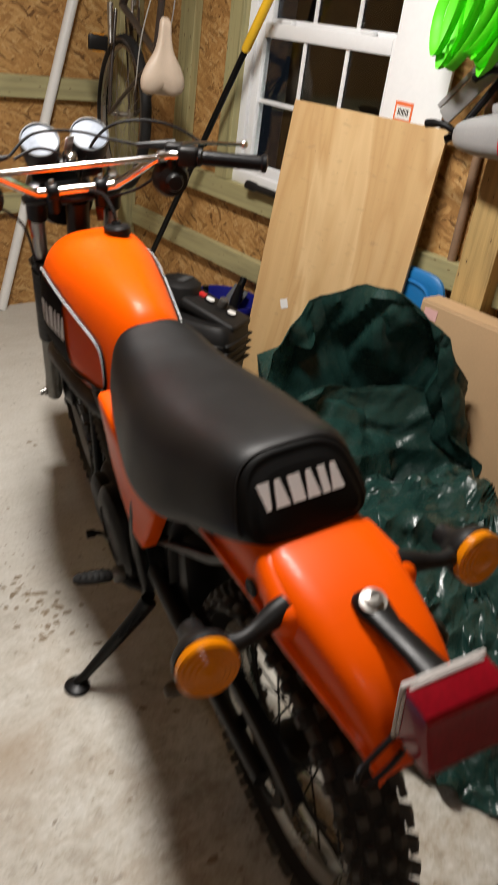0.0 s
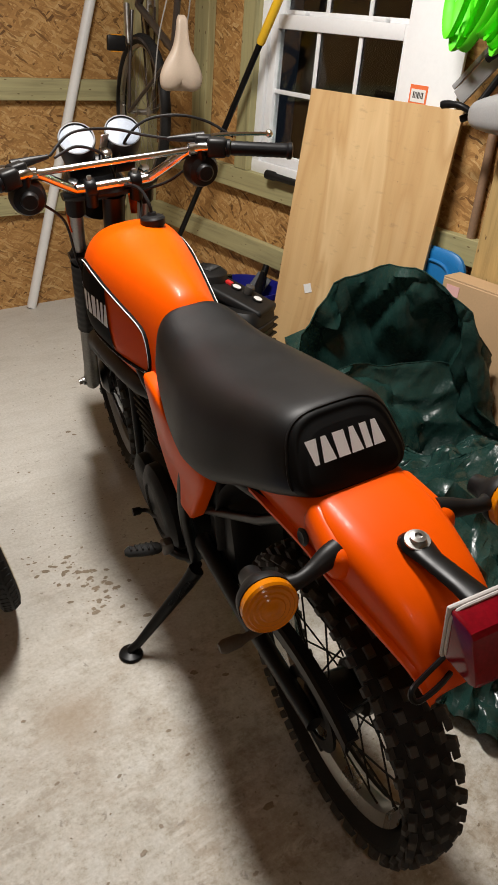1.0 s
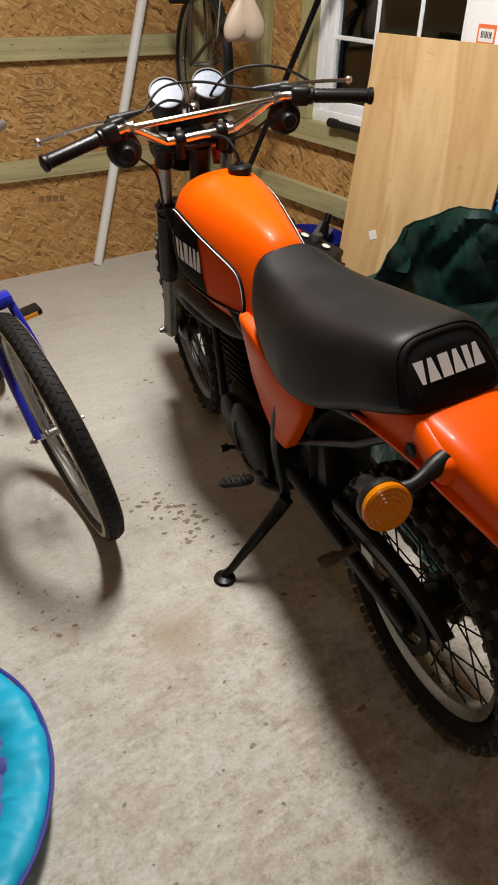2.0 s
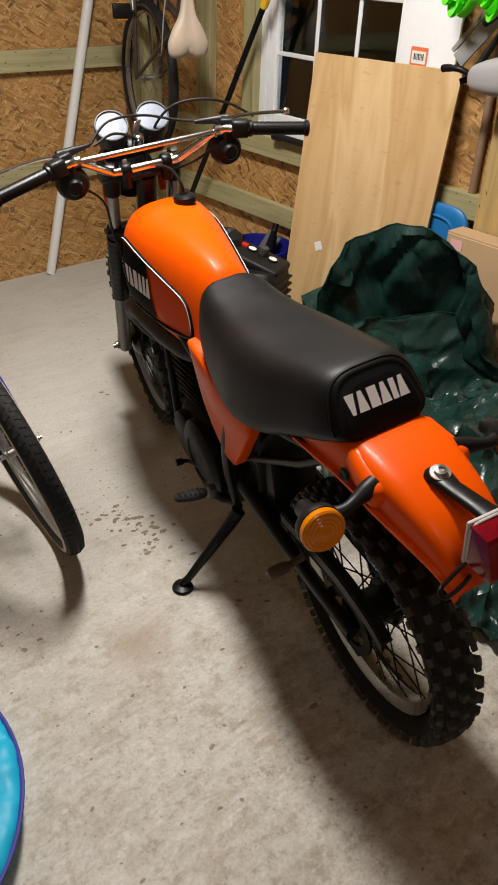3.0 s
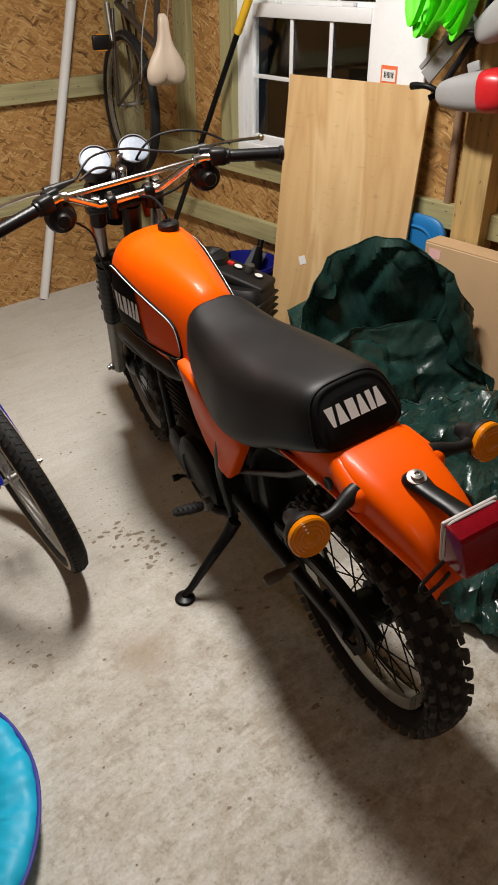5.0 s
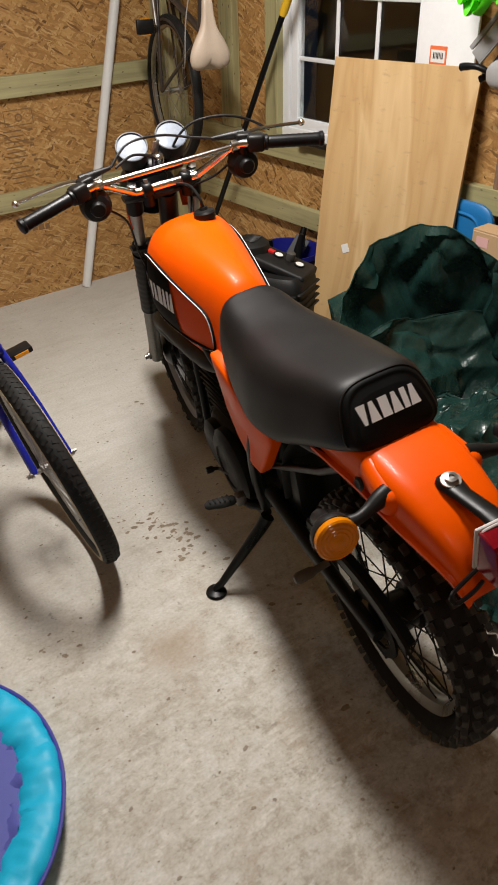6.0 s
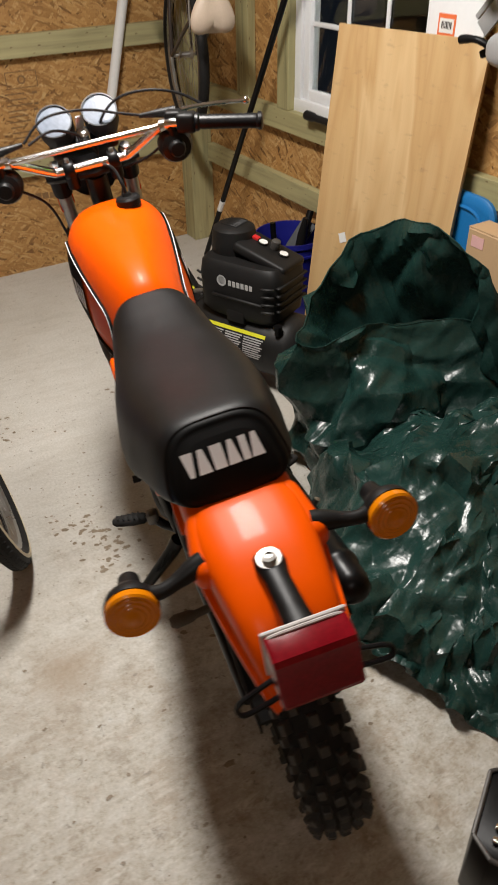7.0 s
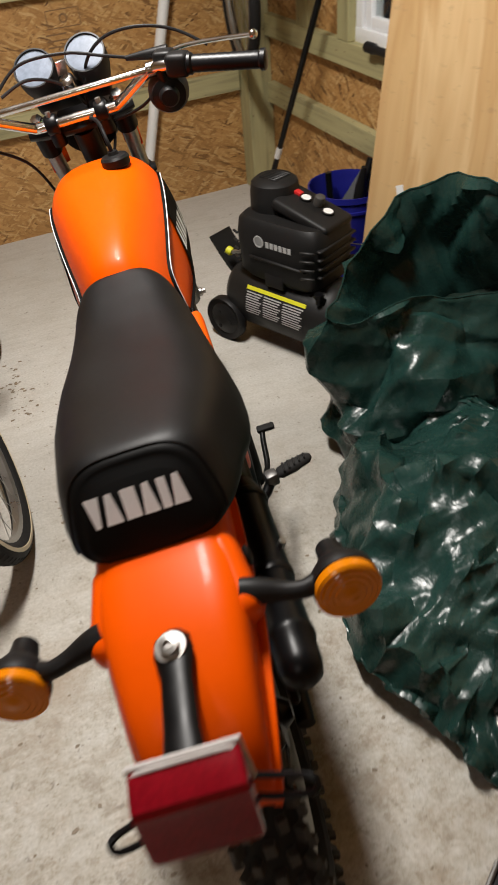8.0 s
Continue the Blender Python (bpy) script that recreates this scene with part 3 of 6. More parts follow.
def tread_blocks(wheel, at, r, rows):
    """Tread blocks round a wheel: rows of side offset, length, width, height, count, phase, lean."""
    for x, ln, wd, ht, count, ph, lean in rows:
        bm = bmesh.new()
        vs = []
        for a, k in ((0.0, 1.0), (ht - 0.002, 0.86), (ht, 0.74)):
            vs.append([bm.verts.new((sx * wd / 2 * k, a, sz * ln / 2 * k)) for sx, sz in ((-1, -1), (1, -1), (1, 1), (-1, 1))])
        bm.faces.new(vs[2])
        for lo, hi in zip(vs, vs[1:]):
            for k in range(4):
                j = (k + 1) % 4
                bm.faces.new((lo[k], lo[j], hi[j], hi[k]))
        mesh = None
        for i in range(count):
            m = Matrix.Translation(at) @ pose(0, 0, 0, 360 * (i + ph) / count, 0, 0) @ Matrix.Translation((x, r - abs(x) ** 2 * 4.5, 0)) @ pose(0, 0, 0, 0, 0, -lean)
            if mesh is None:
                ob = part("tread_block", bm, TREAD, wheel, "", False)
                mesh = ob.data
            else:
                ob = new("tread_block", mesh)
                ob.parent = wheel
            ob.matrix_local = m


def moto_wheel(name, at, r, half, rim_r, rows, label, rim_mat):
    axle = Matrix.Translation(at) @ pose(0, 0, 0, 0, 90, 0)
    w = 0.028
    prof = [(rim_r, -w), (rim_r + 0.004, -w - 0.002), (rim_r + 0.004, -w + 0.004), (rim_r - 0.010, -0.010), (rim_r - 0.013, 0), (rim_r - 0.010, 0.010), (rim_r + 0.004, w - 0.004), (rim_r + 0.004, w + 0.002), (rim_r, w), (rim_r - 0.016, 0.016), (rim_r - 0.019, 0), (rim_r - 0.016, -0.016)]
    wheel = part(name, add_ring(bmesh.new(), prof, axle, 64), rim_mat, bike, label)
    cy = (r + rim_r) / 2 - 0.004
    ry, rx = r - 0.0125 - cy, half
    bm = bmesh.new()
    prof = []
    for i in range(18):
        t = 2 * math.pi * i / 18
        k = 0.72 if math.cos(t) < 0 else 1.0
        prof.append((cy + ry * math.cos(t), rx * math.sin(t) * (1.0 if math.cos(t) > -0.5 else k)))
    add_ring(bm, prof, axle, 72)
    part("tyre", bm, RUBBER, wheel, "black knobbly tyre", True, 30)
    tread_blocks(wheel, at, r - 0.021, rows)
    hub = [(0.016, -0.062), (0.040, -0.060), (0.062, -0.045), (0.066, -0.030), (0.050, -0.026), (0.046, 0.022), (0.058, 0.028), (0.058, 0.040), (0.030, 0.044), (0.016, 0.062)]
    part("hub", lathe(hub, axle, 28), BLACK, wheel)
    for i in range(28):
        t = 2 * math.pi * i / 28
        side = 1 if i % 2 else -1
        lead = 0.55 if (i // 2) % 2 else -0.55
        a = Vector((side * 0.036, 0.060 * math.cos(t + lead), 0.060 * math.sin(t + lead)))
        b = Vector((side * 0.004, (rim_r - 0.012) * math.cos(t), (rim_r - 0.012) * math.sin(t)))
        ob = part("spoke", tube([a + at, b + at], 0.0021, 5), BLACK, wheel)
    return wheel


KNOBS_R = [(0.0, 0.023, 0.019, 0.021, 36, 0.0, 0), (-0.022, 0.022, 0.016, 0.021, 36, 0.5, -14), (0.022, 0.022, 0.016, 0.021, 36, 0.5, 14), (-0.040, 0.023, 0.014, 0.020, 36, 0.0, -42), (0.040, 0.023, 0.014, 0.020, 36, 0.0, 42), (-0.049, 0.018, 0.010, 0.012, 36, 0.5, -70), (0.049, 0.018, 0.010, 0.012, 36, 0.5, 70)]
KNOBS_F = [(-0.012, 0.028, 0.019, 0.020, 34, 0.0, 0), (0.012, 0.028, 0.019, 0.020, 34, 0.5, 0), (-0.031, 0.028, 0.014, 0.018, 34, 0.5, -40), (0.031, 0.028, 0.014, 0.018, 34, 0.0, 40)]
moto_wheel("rear_wheel", REAR, 0.312, 0.050, 0.236, KNOBS_R, "spoked rear wheel with a knobbly tyre", RIM_ALLOY)
steered = moto_wheel("front_wheel", FRONT, 0.342, 0.044, 0.275, KNOBS_F, "spoked front wheel with a knobbly tyre", DARK_RIM)
steered.matrix_local = Matrix.Translation(FRONT) @ pose(0, 0, 0, 0, 0, -4.5) @ Matrix.Translation(-FRONT)
sprocket = bmesh.new()
add_ring(sprocket, [(0.062, -0.003), (0.085, -0.003), (0.085, 0.003), (0.062, 0.003)], Matrix.Translation(REAR + Vector((-0.066, 0, 0))) @ pose(0, 0, 0, 0, 90, 0), 40)
part("sprocket", sprocket, ENGINE, bike)

# frame, swing arm, chain run
for s in (-1, 1):
    part("swing_arm", tube([(s * 0.085, 0.47, 0.375), (s * 0.088, 0.25, 0.355), (s * 0.080, -0.035, 0.315)], [0.020, 0.019, 0.016], 12, False, 1.35), BLACK, bike)
    part("frame_rail", tube(smooth_path([(s * 0.05, 1.02, 0.80), (s * 0.10, 0.70, 0.74), (s * 0.105, 0.46, 0.70), (s * 0.09, 0.20, 0.74), (s * 0.07, 0.02, 0.78)], 4), 0.013, 10), BLACK, bike)
    part("frame_upright", tube(smooth_path([(s * 0.100, 0.40, 0.70), (s * 0.112, 0.46, 0.55), (s * 0.108, 0.50, 0.42), (s * 0.10, 0.50, 0.30)], 4), 0.015, 10), BLACK, bike)
    part("frame_stay", tube([(s * 0.080, 0.47, 0.47), (s * 0.068, 0.16, 0.66), (s * 0.06, 0.02, 0.77)], 0.010, 10), BLACK, bike)
    part("lower_cradle", tube(smooth_path([(s * 0.03, 1.06, 0.70), (s * 0.06, 1.0, 0.45), (s * 0.09, 0.92, 0.24), (s * 0.10, 0.70, 0.22), (s * 0.10, 0.50, 0.28)], 4), 0.014, 10), BLACK, bike)
guard = bmesh.new()
rows = [Vector((-0.070, 0.26, 0.435)), Vector((-0.072, 0.12, 0.452)), Vector((-0.072, 0.0, 0.455)), Vector((-0.072, -0.10, 0.435)), Vector((-0.070, -0.15, 0.405))]
skin(guard, [[p + Vector((dx, 0, dz)) for dx, dz in ((-0.014, -0.022), (-0.014, 0.004), (-0.008, 0.010), (0.012, 0.010), (0.014, 0.004), (0.010, 0.002), (-0.008, 0.002), (-0.010, -0.022))] for p in smooth_path(rows, 4)])
part("chain_guard", guard, BLACK, bike, "black chain guard", True, 30)
top_run = [(-0.066, 0.50 - 0.54 * i / 40, 0.365 + 0.032 * i / 40) for i in range(41)]
low_run = [(-0.066, 0.50 - 0.54 * i / 40, 0.330 - 0.100 * i / 40) for i in range(41)]
for run in (top_run, low_run):
    part("chain_run", tube([Vector(p) + Vector((0, 0, 0.0012 * (i % 2))) for i, p in enumerate(run)], 0.0062, 6), ENGINE, bike, "greasy drive chain", False)
part("monoshock", tube([(0, 0.36, 0.50), (0, 0.62, 0.72)], 0.034, 14), BLACK, bike)
part("inner_mudguard", tube(smooth_path([(0, 0.06, 0.775), (0, 0.20, 0.725), (0, 0.30, 0.64), (0, 0.355, 0.54), (0, 0.375, 0.42)], 4), 0.084, 14, False, 0.12), PLASTIC, bike)
# plain block added to keep the gap above the swing arm black
part("gap_block", box((0.13, 0.14, 0.24), pose(0, 0.40, 0.45), 0.02, 2), PLASTIC, bike)
part("air_box", box((0.150, 0.20, 0.27), pose(0, 0.475, 0.60, -6, 0, 0), 0.03, 3), PLASTIC, bike)

PEG_RUBBER = surface("grey_peg_rubber", (0.10, 0.085, 0.07), 0.7, 0, 0.2, 20, 200, 0.2, 0.0006)
peg_end = Vector((-0.165, 0.152, 0.388))
part("passenger_peg", tube([peg_end + Vector((0.075, 0.0, 0.004)), peg_end + Vector((0.040, 0, 0)), peg_end + Vector((0.026, 0, 0)), peg_end - Vector((0.006, 0, 0)), peg_end - Vector((0.016, 0, 0))], [0.009, 0.009, 0.014, 0.015, 0.010], 14), PEG_RUBBER, bike, "worn grey passenger peg")
# engine
engine = part("engine", box((0.20, 0.36, 0.20), pose(0, 0.70, 0.34), 0.045, 4), ENGINE, bike, "black air-cooled engine with cooling fins")
for s in (-1, 1):
    m = Matrix.Translation((s * 0.098, 0.67, 0.345)) @ pose(0, 0, 0, 0, s * 90, 0)
    part("engine_cover", lathe([(0.118, 0.0), (0.116, 0.022), (0.100, 0.034), (0.070, 0.038), (0.066, 0.033), (0.001, 0.033)], m, 32), ENGINE, engine)
    m = Matrix.Translation((s * 0.094, 0.80, 0.335)) @ pose(0, 0, 0, 0, s * 90, 0)
    part("engine_cover", lathe([(0.085, 0.0), (0.083, 0.022), (0.070, 0.031), (0.001, 0.033)], m, 28), ENGINE, engine)
for k in range(9):
    size = 0.17 - 0.002 * abs(k - 4)
    m = pose(0, 0.80 + 0.012 * k * 0.3, 0.455 + 0.020 * k, -8, 0, 0)
    part("cooling_fin", box((size, size, 0.0065), m, 0.003, 1), ENGINE, engine)
part("cylinder", lathe([(0.055, 0), (0.055, 0.22)], pose(0, 0.80, 0.43, -8, 0, 0), 20), ENGINE, engine)
part("carburettor", lathe([(0.03, 0), (0.03, 0.10)], pose(0, 0.66, 0.50, 70, 0, 0), 16), ALLOY, engine)
pipe = smooth_path([(0.0, 0.90, 0.53), (-0.02, 1.03, 0.50), (-0.06, 1.13, 0.53), (-0.092, 1.145, 0.60), (-0.100, 1.07, 0.648), (-0.102, 0.92, 0.662), (-0.100, 0.78, 0.672), (-0.085, 0.65, 0.690), (0.03, 0.56, 0.70), (0.090, 0.45, 0.67), (0.105, 0.21, 0.655)], 5)
pipe_r = [0.019 + 0.013 * math.sin(math.pi * min(1.0, max(0.0, (i - 6) / 32))) for i in range(len(pipe))]
exhaust = part("exhaust", tube(pipe, pipe_r, 16), EXHAUST, bike, "sooty black exhaust pipe and silencer")
part("silencer", lathe([(0.018, 0), (0.028, 0.04), (0.029, 0.33), (0.0315, 0.335), (0.0315, 0.347), (0.0285, 0.351), (0.0285, 0.385), (0.025, 0.402), (0.014, 0.412), (0.001, 0.414)], span((0.105, 0.215, 0.655), (0.118, -0.205, 0.712)), 24), BLACK, exhaust)
for k in (0.10, 0.52):
    a, b = Vector((0.105, 0.215, 0.655)), Vector((0.118, -0.205, 0.712))
    part("silencer_band", lathe([(0.0295, 0), (0.0310, 0.004), (0.0310, 0.014), (0.0295, 0.018)], span(a.lerp(b, k), b), 24), BLACK, exhaust)
part("silencer_bracket", box((0.012, 0.060, 0.020), pose(0.098, -0.165, 0.682, 30, 0, 0), 0.004, 2), BLACK, exhaust)
part("silencer_bolt", lathe([(0.006, 0), (0.006, 0.012), (0.001, 0.013)], span((0.135, 0.03, 0.695), (0.15, 0.03, 0.72)), 6), STEEL, exhaust)
part("under_tank_tray", box((0.15, 0.36, 0.06), pose(0, 0.86, 0.665, -3, 0, 0), 0.02, 3), PLASTIC, bike)

# pegs, levers, stand
for s in (-1, 1):
    peg = bmesh.new()
    a, b = Vector((s * 0.165, 0.548, 0.330)), Vector((s * 0.252, 0.566, 0.338))
    add_tube(peg, [a, a.lerp(b, 0.10), a.lerp(b, 0.45), a.lerp(b, 0.9), b], [0.010, 0.017, 0.019, 0.015, 0.007], 12, False, 0.7)
    peg = part("foot_peg", peg, RUBBER, bike, "black rubber foot peg")
    for i in range(5):
        part("peg_tooth", box((0.005, 0.030 - 0.003 * i, 0.005), Matrix.Translation(a.lerp(b, 0.22 + 0.15 * i) + Vector((0, 0, 0.0115))), 0.0015, 1), RUBBER, peg)
    part("peg_hinge", box((0.030, 0.030, 0.034), Matrix.Translation((s * 0.152, 0.546, 0.328)) @ pose(0, 0, 0, 0, 0, s * 10), 0.006, 2), DARK_RIM, bike)
    part("peg_bracket", tube([(s * 0.150, 0.545, 0.322), (s * 0.132, 0.53, 0.305), (s * 0.10, 0.50, 0.300)], 0.012, 10), BLACK, bike)
part("shift_lever", tube(smooth_path([(-0.115, 0.655, 0.335), (-0.13, 0.70, 0.300), (-0.135, 0.755, 0.280), (-0.150, 0.765, 0.282), (-0.175, 0.768, 0.284)], 4), [0.006] * 13 + [0.011] * 4, 10), BLACK, bike)
part("brake_pedal", tube(smooth_path([(0.125, 0.57, 0.30), (0.150, 0.63, 0.285), (0.160, 0.71, 0.300), (0.165, 0.735, 0.308)], 4), 0.007, 10), BLACK, bike)
part("brake_pad", box((0.045, 0.022, 0.012), pose(0.175, 0.738, 0.313), 0.004), RUBBER, bike)
FOOT = BIKE.inverted() @ Vector((-1.456, -2.412, 0.008))
stand = bmesh.new()
add_tube(stand, [(-0.110, 0.475, 0.290), (-0.135, 0.480, 0.255), FOOT.lerp(Vector((-0.11, 0.475, 0.29)), 0.12), FOOT + Vector((0, 0, 0.01))], [0.020, 0.018, 0.011, 0.011], 12)
add_lathe(stand, [(0.030, -0.007), (0.031, -0.004), (0.028, 0.002), (0.012, 0.008), (0.001, 0.009)], Matrix.Translation(FOOT) @ pose(0, 0, 0, 0, 10, 0), 22)
part("side_stand", stand, BLACK, bike, "black side stand with a flat foot")
part("stand_spring", tube([(-0.128 - 0.06 * i / 60 + 0.008 * math.cos(i * 1.3), 0.462 + 0.02 * i / 60 + 0.008 * math.sin(i * 1.3), 0.275 - 0.07 * i / 60) for i in range(61)], 0.0016, 5), BLACK, bike)

# fork, triple clamps, bars
RAKE = (Vector((0, 1.058, 1.066)) - Vector((0, 1.428, 0.342))).normalized()


def fork(s, h):
    """A point of the fork leg at height h above the ground."""
    base = Vector((s * 0.090, 1.428, 0.342))
    return base + RAKE * ((h - 0.342) / RAKE.z)


for s in (-1, 1):
    leg = part("fork_leg", tube([fork(s, 0.318), fork(s, 0.33), fork(s, 0.36), fork(s, 0.42), fork(s, 0.60)], [0.014, 0.022, 0.026, 0.0225, 0.0225], 16), FORK_ALLOY, bike, "grey alloy fork leg with a black gaiter")
    part("fork_tube", tube([fork(s, 0.58), fork(s, 1.055)], 0.0175, 16), STEEL, leg)
    for h0, h1 in ((0.835, 0.875), (0.985, 1.045)):
        part("fork_collar", lathe([(0.020, 0), (0.0245, 0.003), (0.0245, (h1 - h0) - 0.003), (0.020, h1 - h0)], span(fork(s, h0), fork(s, h1)), 18), BLACK, leg)
    boots = []
    for i in range(45):
        boots.append((0.0275 + 0.0005 * math.cos(i * math.pi / 2), 0.27 * i / 44))
    part("gaiter", lathe([(0.018, 0)] + boots + [(0.018, 0.27)], span(fork(s, 0.595), fork(s, 0.90)), 20), PLASTIC, leg, "black rubber gaiter")
    part("fork_cap", lathe([(0.018, 0), (0.018, 0.008), (0.013, 0.010), (0.013, 0.018), (0.001, 0.019)], span(fork(s, 1.055), fork(s, 1.2)), 6), CHROME, leg)
    part("axle_nut", lathe([(0.014, 0), (0.014, 0.014), (0.009, 0.016), (0.009, 0.026), (0.001, 0.027)], Matrix.Translation(FRONT + Vector((s * 0.108, -0.01, 0.01))) @ pose(0, 0, 0, 0, s * 90, 0), 12), STEEL, leg)
for h, name in ((1.035, "top_clamp"), (0.86, "lower_clamp")):
    c = fork(0, h)
    bm = bmesh.new()
    add_tube(bm, [c + Vector((-0.12, 0, 0)), c + Vector((-0.09, 0, 0)), c + Vector((0, -0.025, 0)), c + Vector((0.09, 0, 0)), c + Vector((0.12, 0, 0))], [0.018, 0.032, 0.036, 0.032, 0.018], 12, False, 0.5)
    part(name, bm, BLACK, bike)
part("steering_head", tube([fork(0, 0.84) + Vector((0, -0.03, 0)), fork(0, 1.03) + Vector((0, -0.03, 0))], 0.028, 16), BLACK, bike)
BAR = Matrix.Translation((-0.003, 1.024, 1.055)) @ pose(0, 0, 0, 0, 1.0, -4.5)
BAR_PTS = [(0.0, 0.0, 0.0), (0.080, 0.0, 0.0), (0.102, -0.008, 0.008), (0.170, -0.062, 0.058), (0.192, -0.078, 0.068), (0.232, -0.096, 0.068), (0.395, -0.150, 0.048)]
mirrored = [(-x, y, z) for x, y, z in reversed(BAR_PTS[1:])] + BAR_PTS
bars = part("handlebar", tube([BAR @ p for p in smooth_path(mirrored, 5)], 0.0112, 14), CHROME, bike, "chrome handlebar with a crossbar")
part("crossbar", tube([BAR @ Vector((-0.184, -0.072, 0.066)), BAR @ Vector((0.184, -0.072, 0.066))], 0.0075, 12), CHROME, bars)
for s in (-1, 1):
    part("crossbar_clamp", lathe([(0.010, -0.012), (0.015, -0.009), (0.015, 0.009), (0.010, 0.012)], BAR @ pose(s * 0.186, -0.073, 0.066, 0, 90, 0), 14), CHROME, bars)
    part("bar_clamp", lathe([(0.019, -0.013), (0.021, -0.010), (0.021, 0.010), (0.019, 0.013)], BAR @ pose(s * 0.055, 0, 0, 0, 90, 0), 18), BLACK, bars)
    part("clamp_riser", tube([BAR @ Vector((s * 0.055, 0.012, -0.045)), BAR @ Vector((s * 0.055, 0.002, -0.008))], 0.016, 12), BLACK, bars)
    part("clamp_bolt", lathe([(0.006, 0), (0.006, 0.010), (0.001, 0.011)], BAR @ pose(s * 0.055, -0.006, 0.018), 8), STEEL, bars)
    g0, g1 = BAR @ Vector((s * 0.258, -0.105, 0.065)), BAR @ Vector((s * 0.400, -0.152, 0.047))
    prof = [(0.0165, 0.0), (0.020, 0.002), (0.020, 0.008), (0.0158, 0.012)]
    prof += [(0.0158 + (0.0008 if i % 2 else 0.0), 0.014 + 0.007 * i) for i in range(18)]
    prof += [(0.0160, 0.142), (0.0195, 0.146), (0.0195, 0.154), (0.014, 0.157), (0.001, 0.157)]
    part("grip", lathe(prof, span(g0, g1), 20), GRIP, bars, "black rubber grip")
    part("switch_box", box((0.048, 0.040, 0.044), BAR @ pose(s * 0.240, -0.092, 0.066, 0, s * 6, s * -19), 0.010, 3), PLASTIC, bars)
    part("perch", box((0.040, 0.036, 0.026), BAR @ pose(s * 0.216, -0.068, 0.080, 0, s * 5, s * -18), 0.007, 3), PLASTIC, bars)
    lev = smooth_path([(s * 0.222, -0.048, 0.082), (s * 0.262, -0.036, 0.082), (s * 0.33, -0.028, 0.074), (s * 0.385, -0.030, 0.067), (s * 0.396, -0.031, 0.066)], 4)
    lever = bmesh.new()
    add_tube(lever, [BAR @ p for p in lev], 0.0062, 10, False, 0.75)
    bmesh.ops.create_uvsphere(lever, u_segments=14, v_segments=10, radius=0.0095, matrix=BAR @ Matrix.Translation((s * 0.398, -0.031, 0.066)))
    part("lever", lever, CHROME, bars, "chrome hand lever")
    part("lever_boot", tube([BAR @ Vector((s * 0.140, -0.030, 0.088)), BAR @ Vector((s * 0.185, -0.040, 0.086)), BAR @ Vector((s * 0.225, -0.048, 0.083))], [0.005, 0.010, 0.014], 12), PLASTIC, bars, "black rubber lever boot")
    # front indicator, seen from behind
    m = BAR @ pose(s * 0.206, -0.062, 0.016) @ pose(0, 0, 0, -86, 0, 0)
    ind = part("front_indicator", lathe([(0.001, -0.040), (0.016, -0.039), (0.020, -0.034), (0.021, -0.027), (0.034, -0.022), (0.041, -0.006), (0.042, 0.012), (0.038, 0.014)], m, 26), PLASTIC, bars, "black round front indicator")
    part("lens", lathe([(0.036, 0.014), (0.034, 0.026), (0.020, 0.032), (0.001, 0.033)], m, 24), AMBER, ind)
    part("stem", tube([BAR @ Vector((s * 0.206, -0.074, 0.030)), BAR @ Vector((s * 0.204, -0.084, 0.068))], 0.012, 10), BLACK, ind)
# gauges
for gx, gy, gz in ((-0.055, 1.088, 1.150), (0.057, 1.080, 1.150)):
    m = Matrix.Translation((gx, gy, gz)) @ pose(0, 0, 0, 44, 0, -4)
    g = part("gauge", lathe([(0.020, -0.075), (0.034, -0.070), (0.043, -0.030), (0.0445, 0.008), (0.0435, 0.012), (0.0405, 0.012), (0.040, 0.007)], m, 32), PLASTIC, bike, "round instrument in a black cup")
    part("dial", lathe([(0.040, 0.0080), (0.030, 0.0085), (0.001, 0.009)], m, 32), DIAL, g, "dial glass with a pale reflection put into its colour")
part("gauge_bracket", box((0.17, 0.03, 0.05), pose(0.0, 1.115, 1.080, 40, 0, -4), 0.008), BLACK, bike)
part("ignition_switch", lathe([(0.017, 0), (0.017, 0.03), (0.012, 0.034), (0.001, 0.034)], Matrix.Translation((0.002, 1.072, 1.100)) @ pose(0, 0, 0, 35, 0, 0), 16), CHROME, bike)
part("ignition_key", box((0.022, 0.003, 0.034), pose(0.002, 1.052, 1.148, 30, 0, 20), 0.001), STEEL, bike)
part("headlamp", lathe([(0.03, -0.07), (0.07, -0.05), (0.082, 0.0), (0.084, 0.02), (0.078, 0.03), (0.001, 0.038)], Matrix.Translation((0, 1.23, 1.0)) @ pose(0, 0, 0, -88, 0, 0), 28), BLACK, bike, "black headlamp bowl")
# headlamp ears on the fork
for s in (-1, 1):
    ear = bmesh.new()
    c = fork(s, 0.965)
    skin(ear, [[c + Vector((s * x, y, z - 0.42 * (z - 0.0))) for z in (-0.055, -0.02, 0.02, 0.05)] for x, y in ((-0.020, 0.060), (0.0, 0.045), (0.014, 0.030), (0.020, 0.015), (0.018, 0.006))], False, False)
    ear = part("headlamp_ear", ear, ORANGE, bike, "orange headlamp bracket")
    ear.modifiers.new("thick", "SOLIDIFY").thickness = 0.003
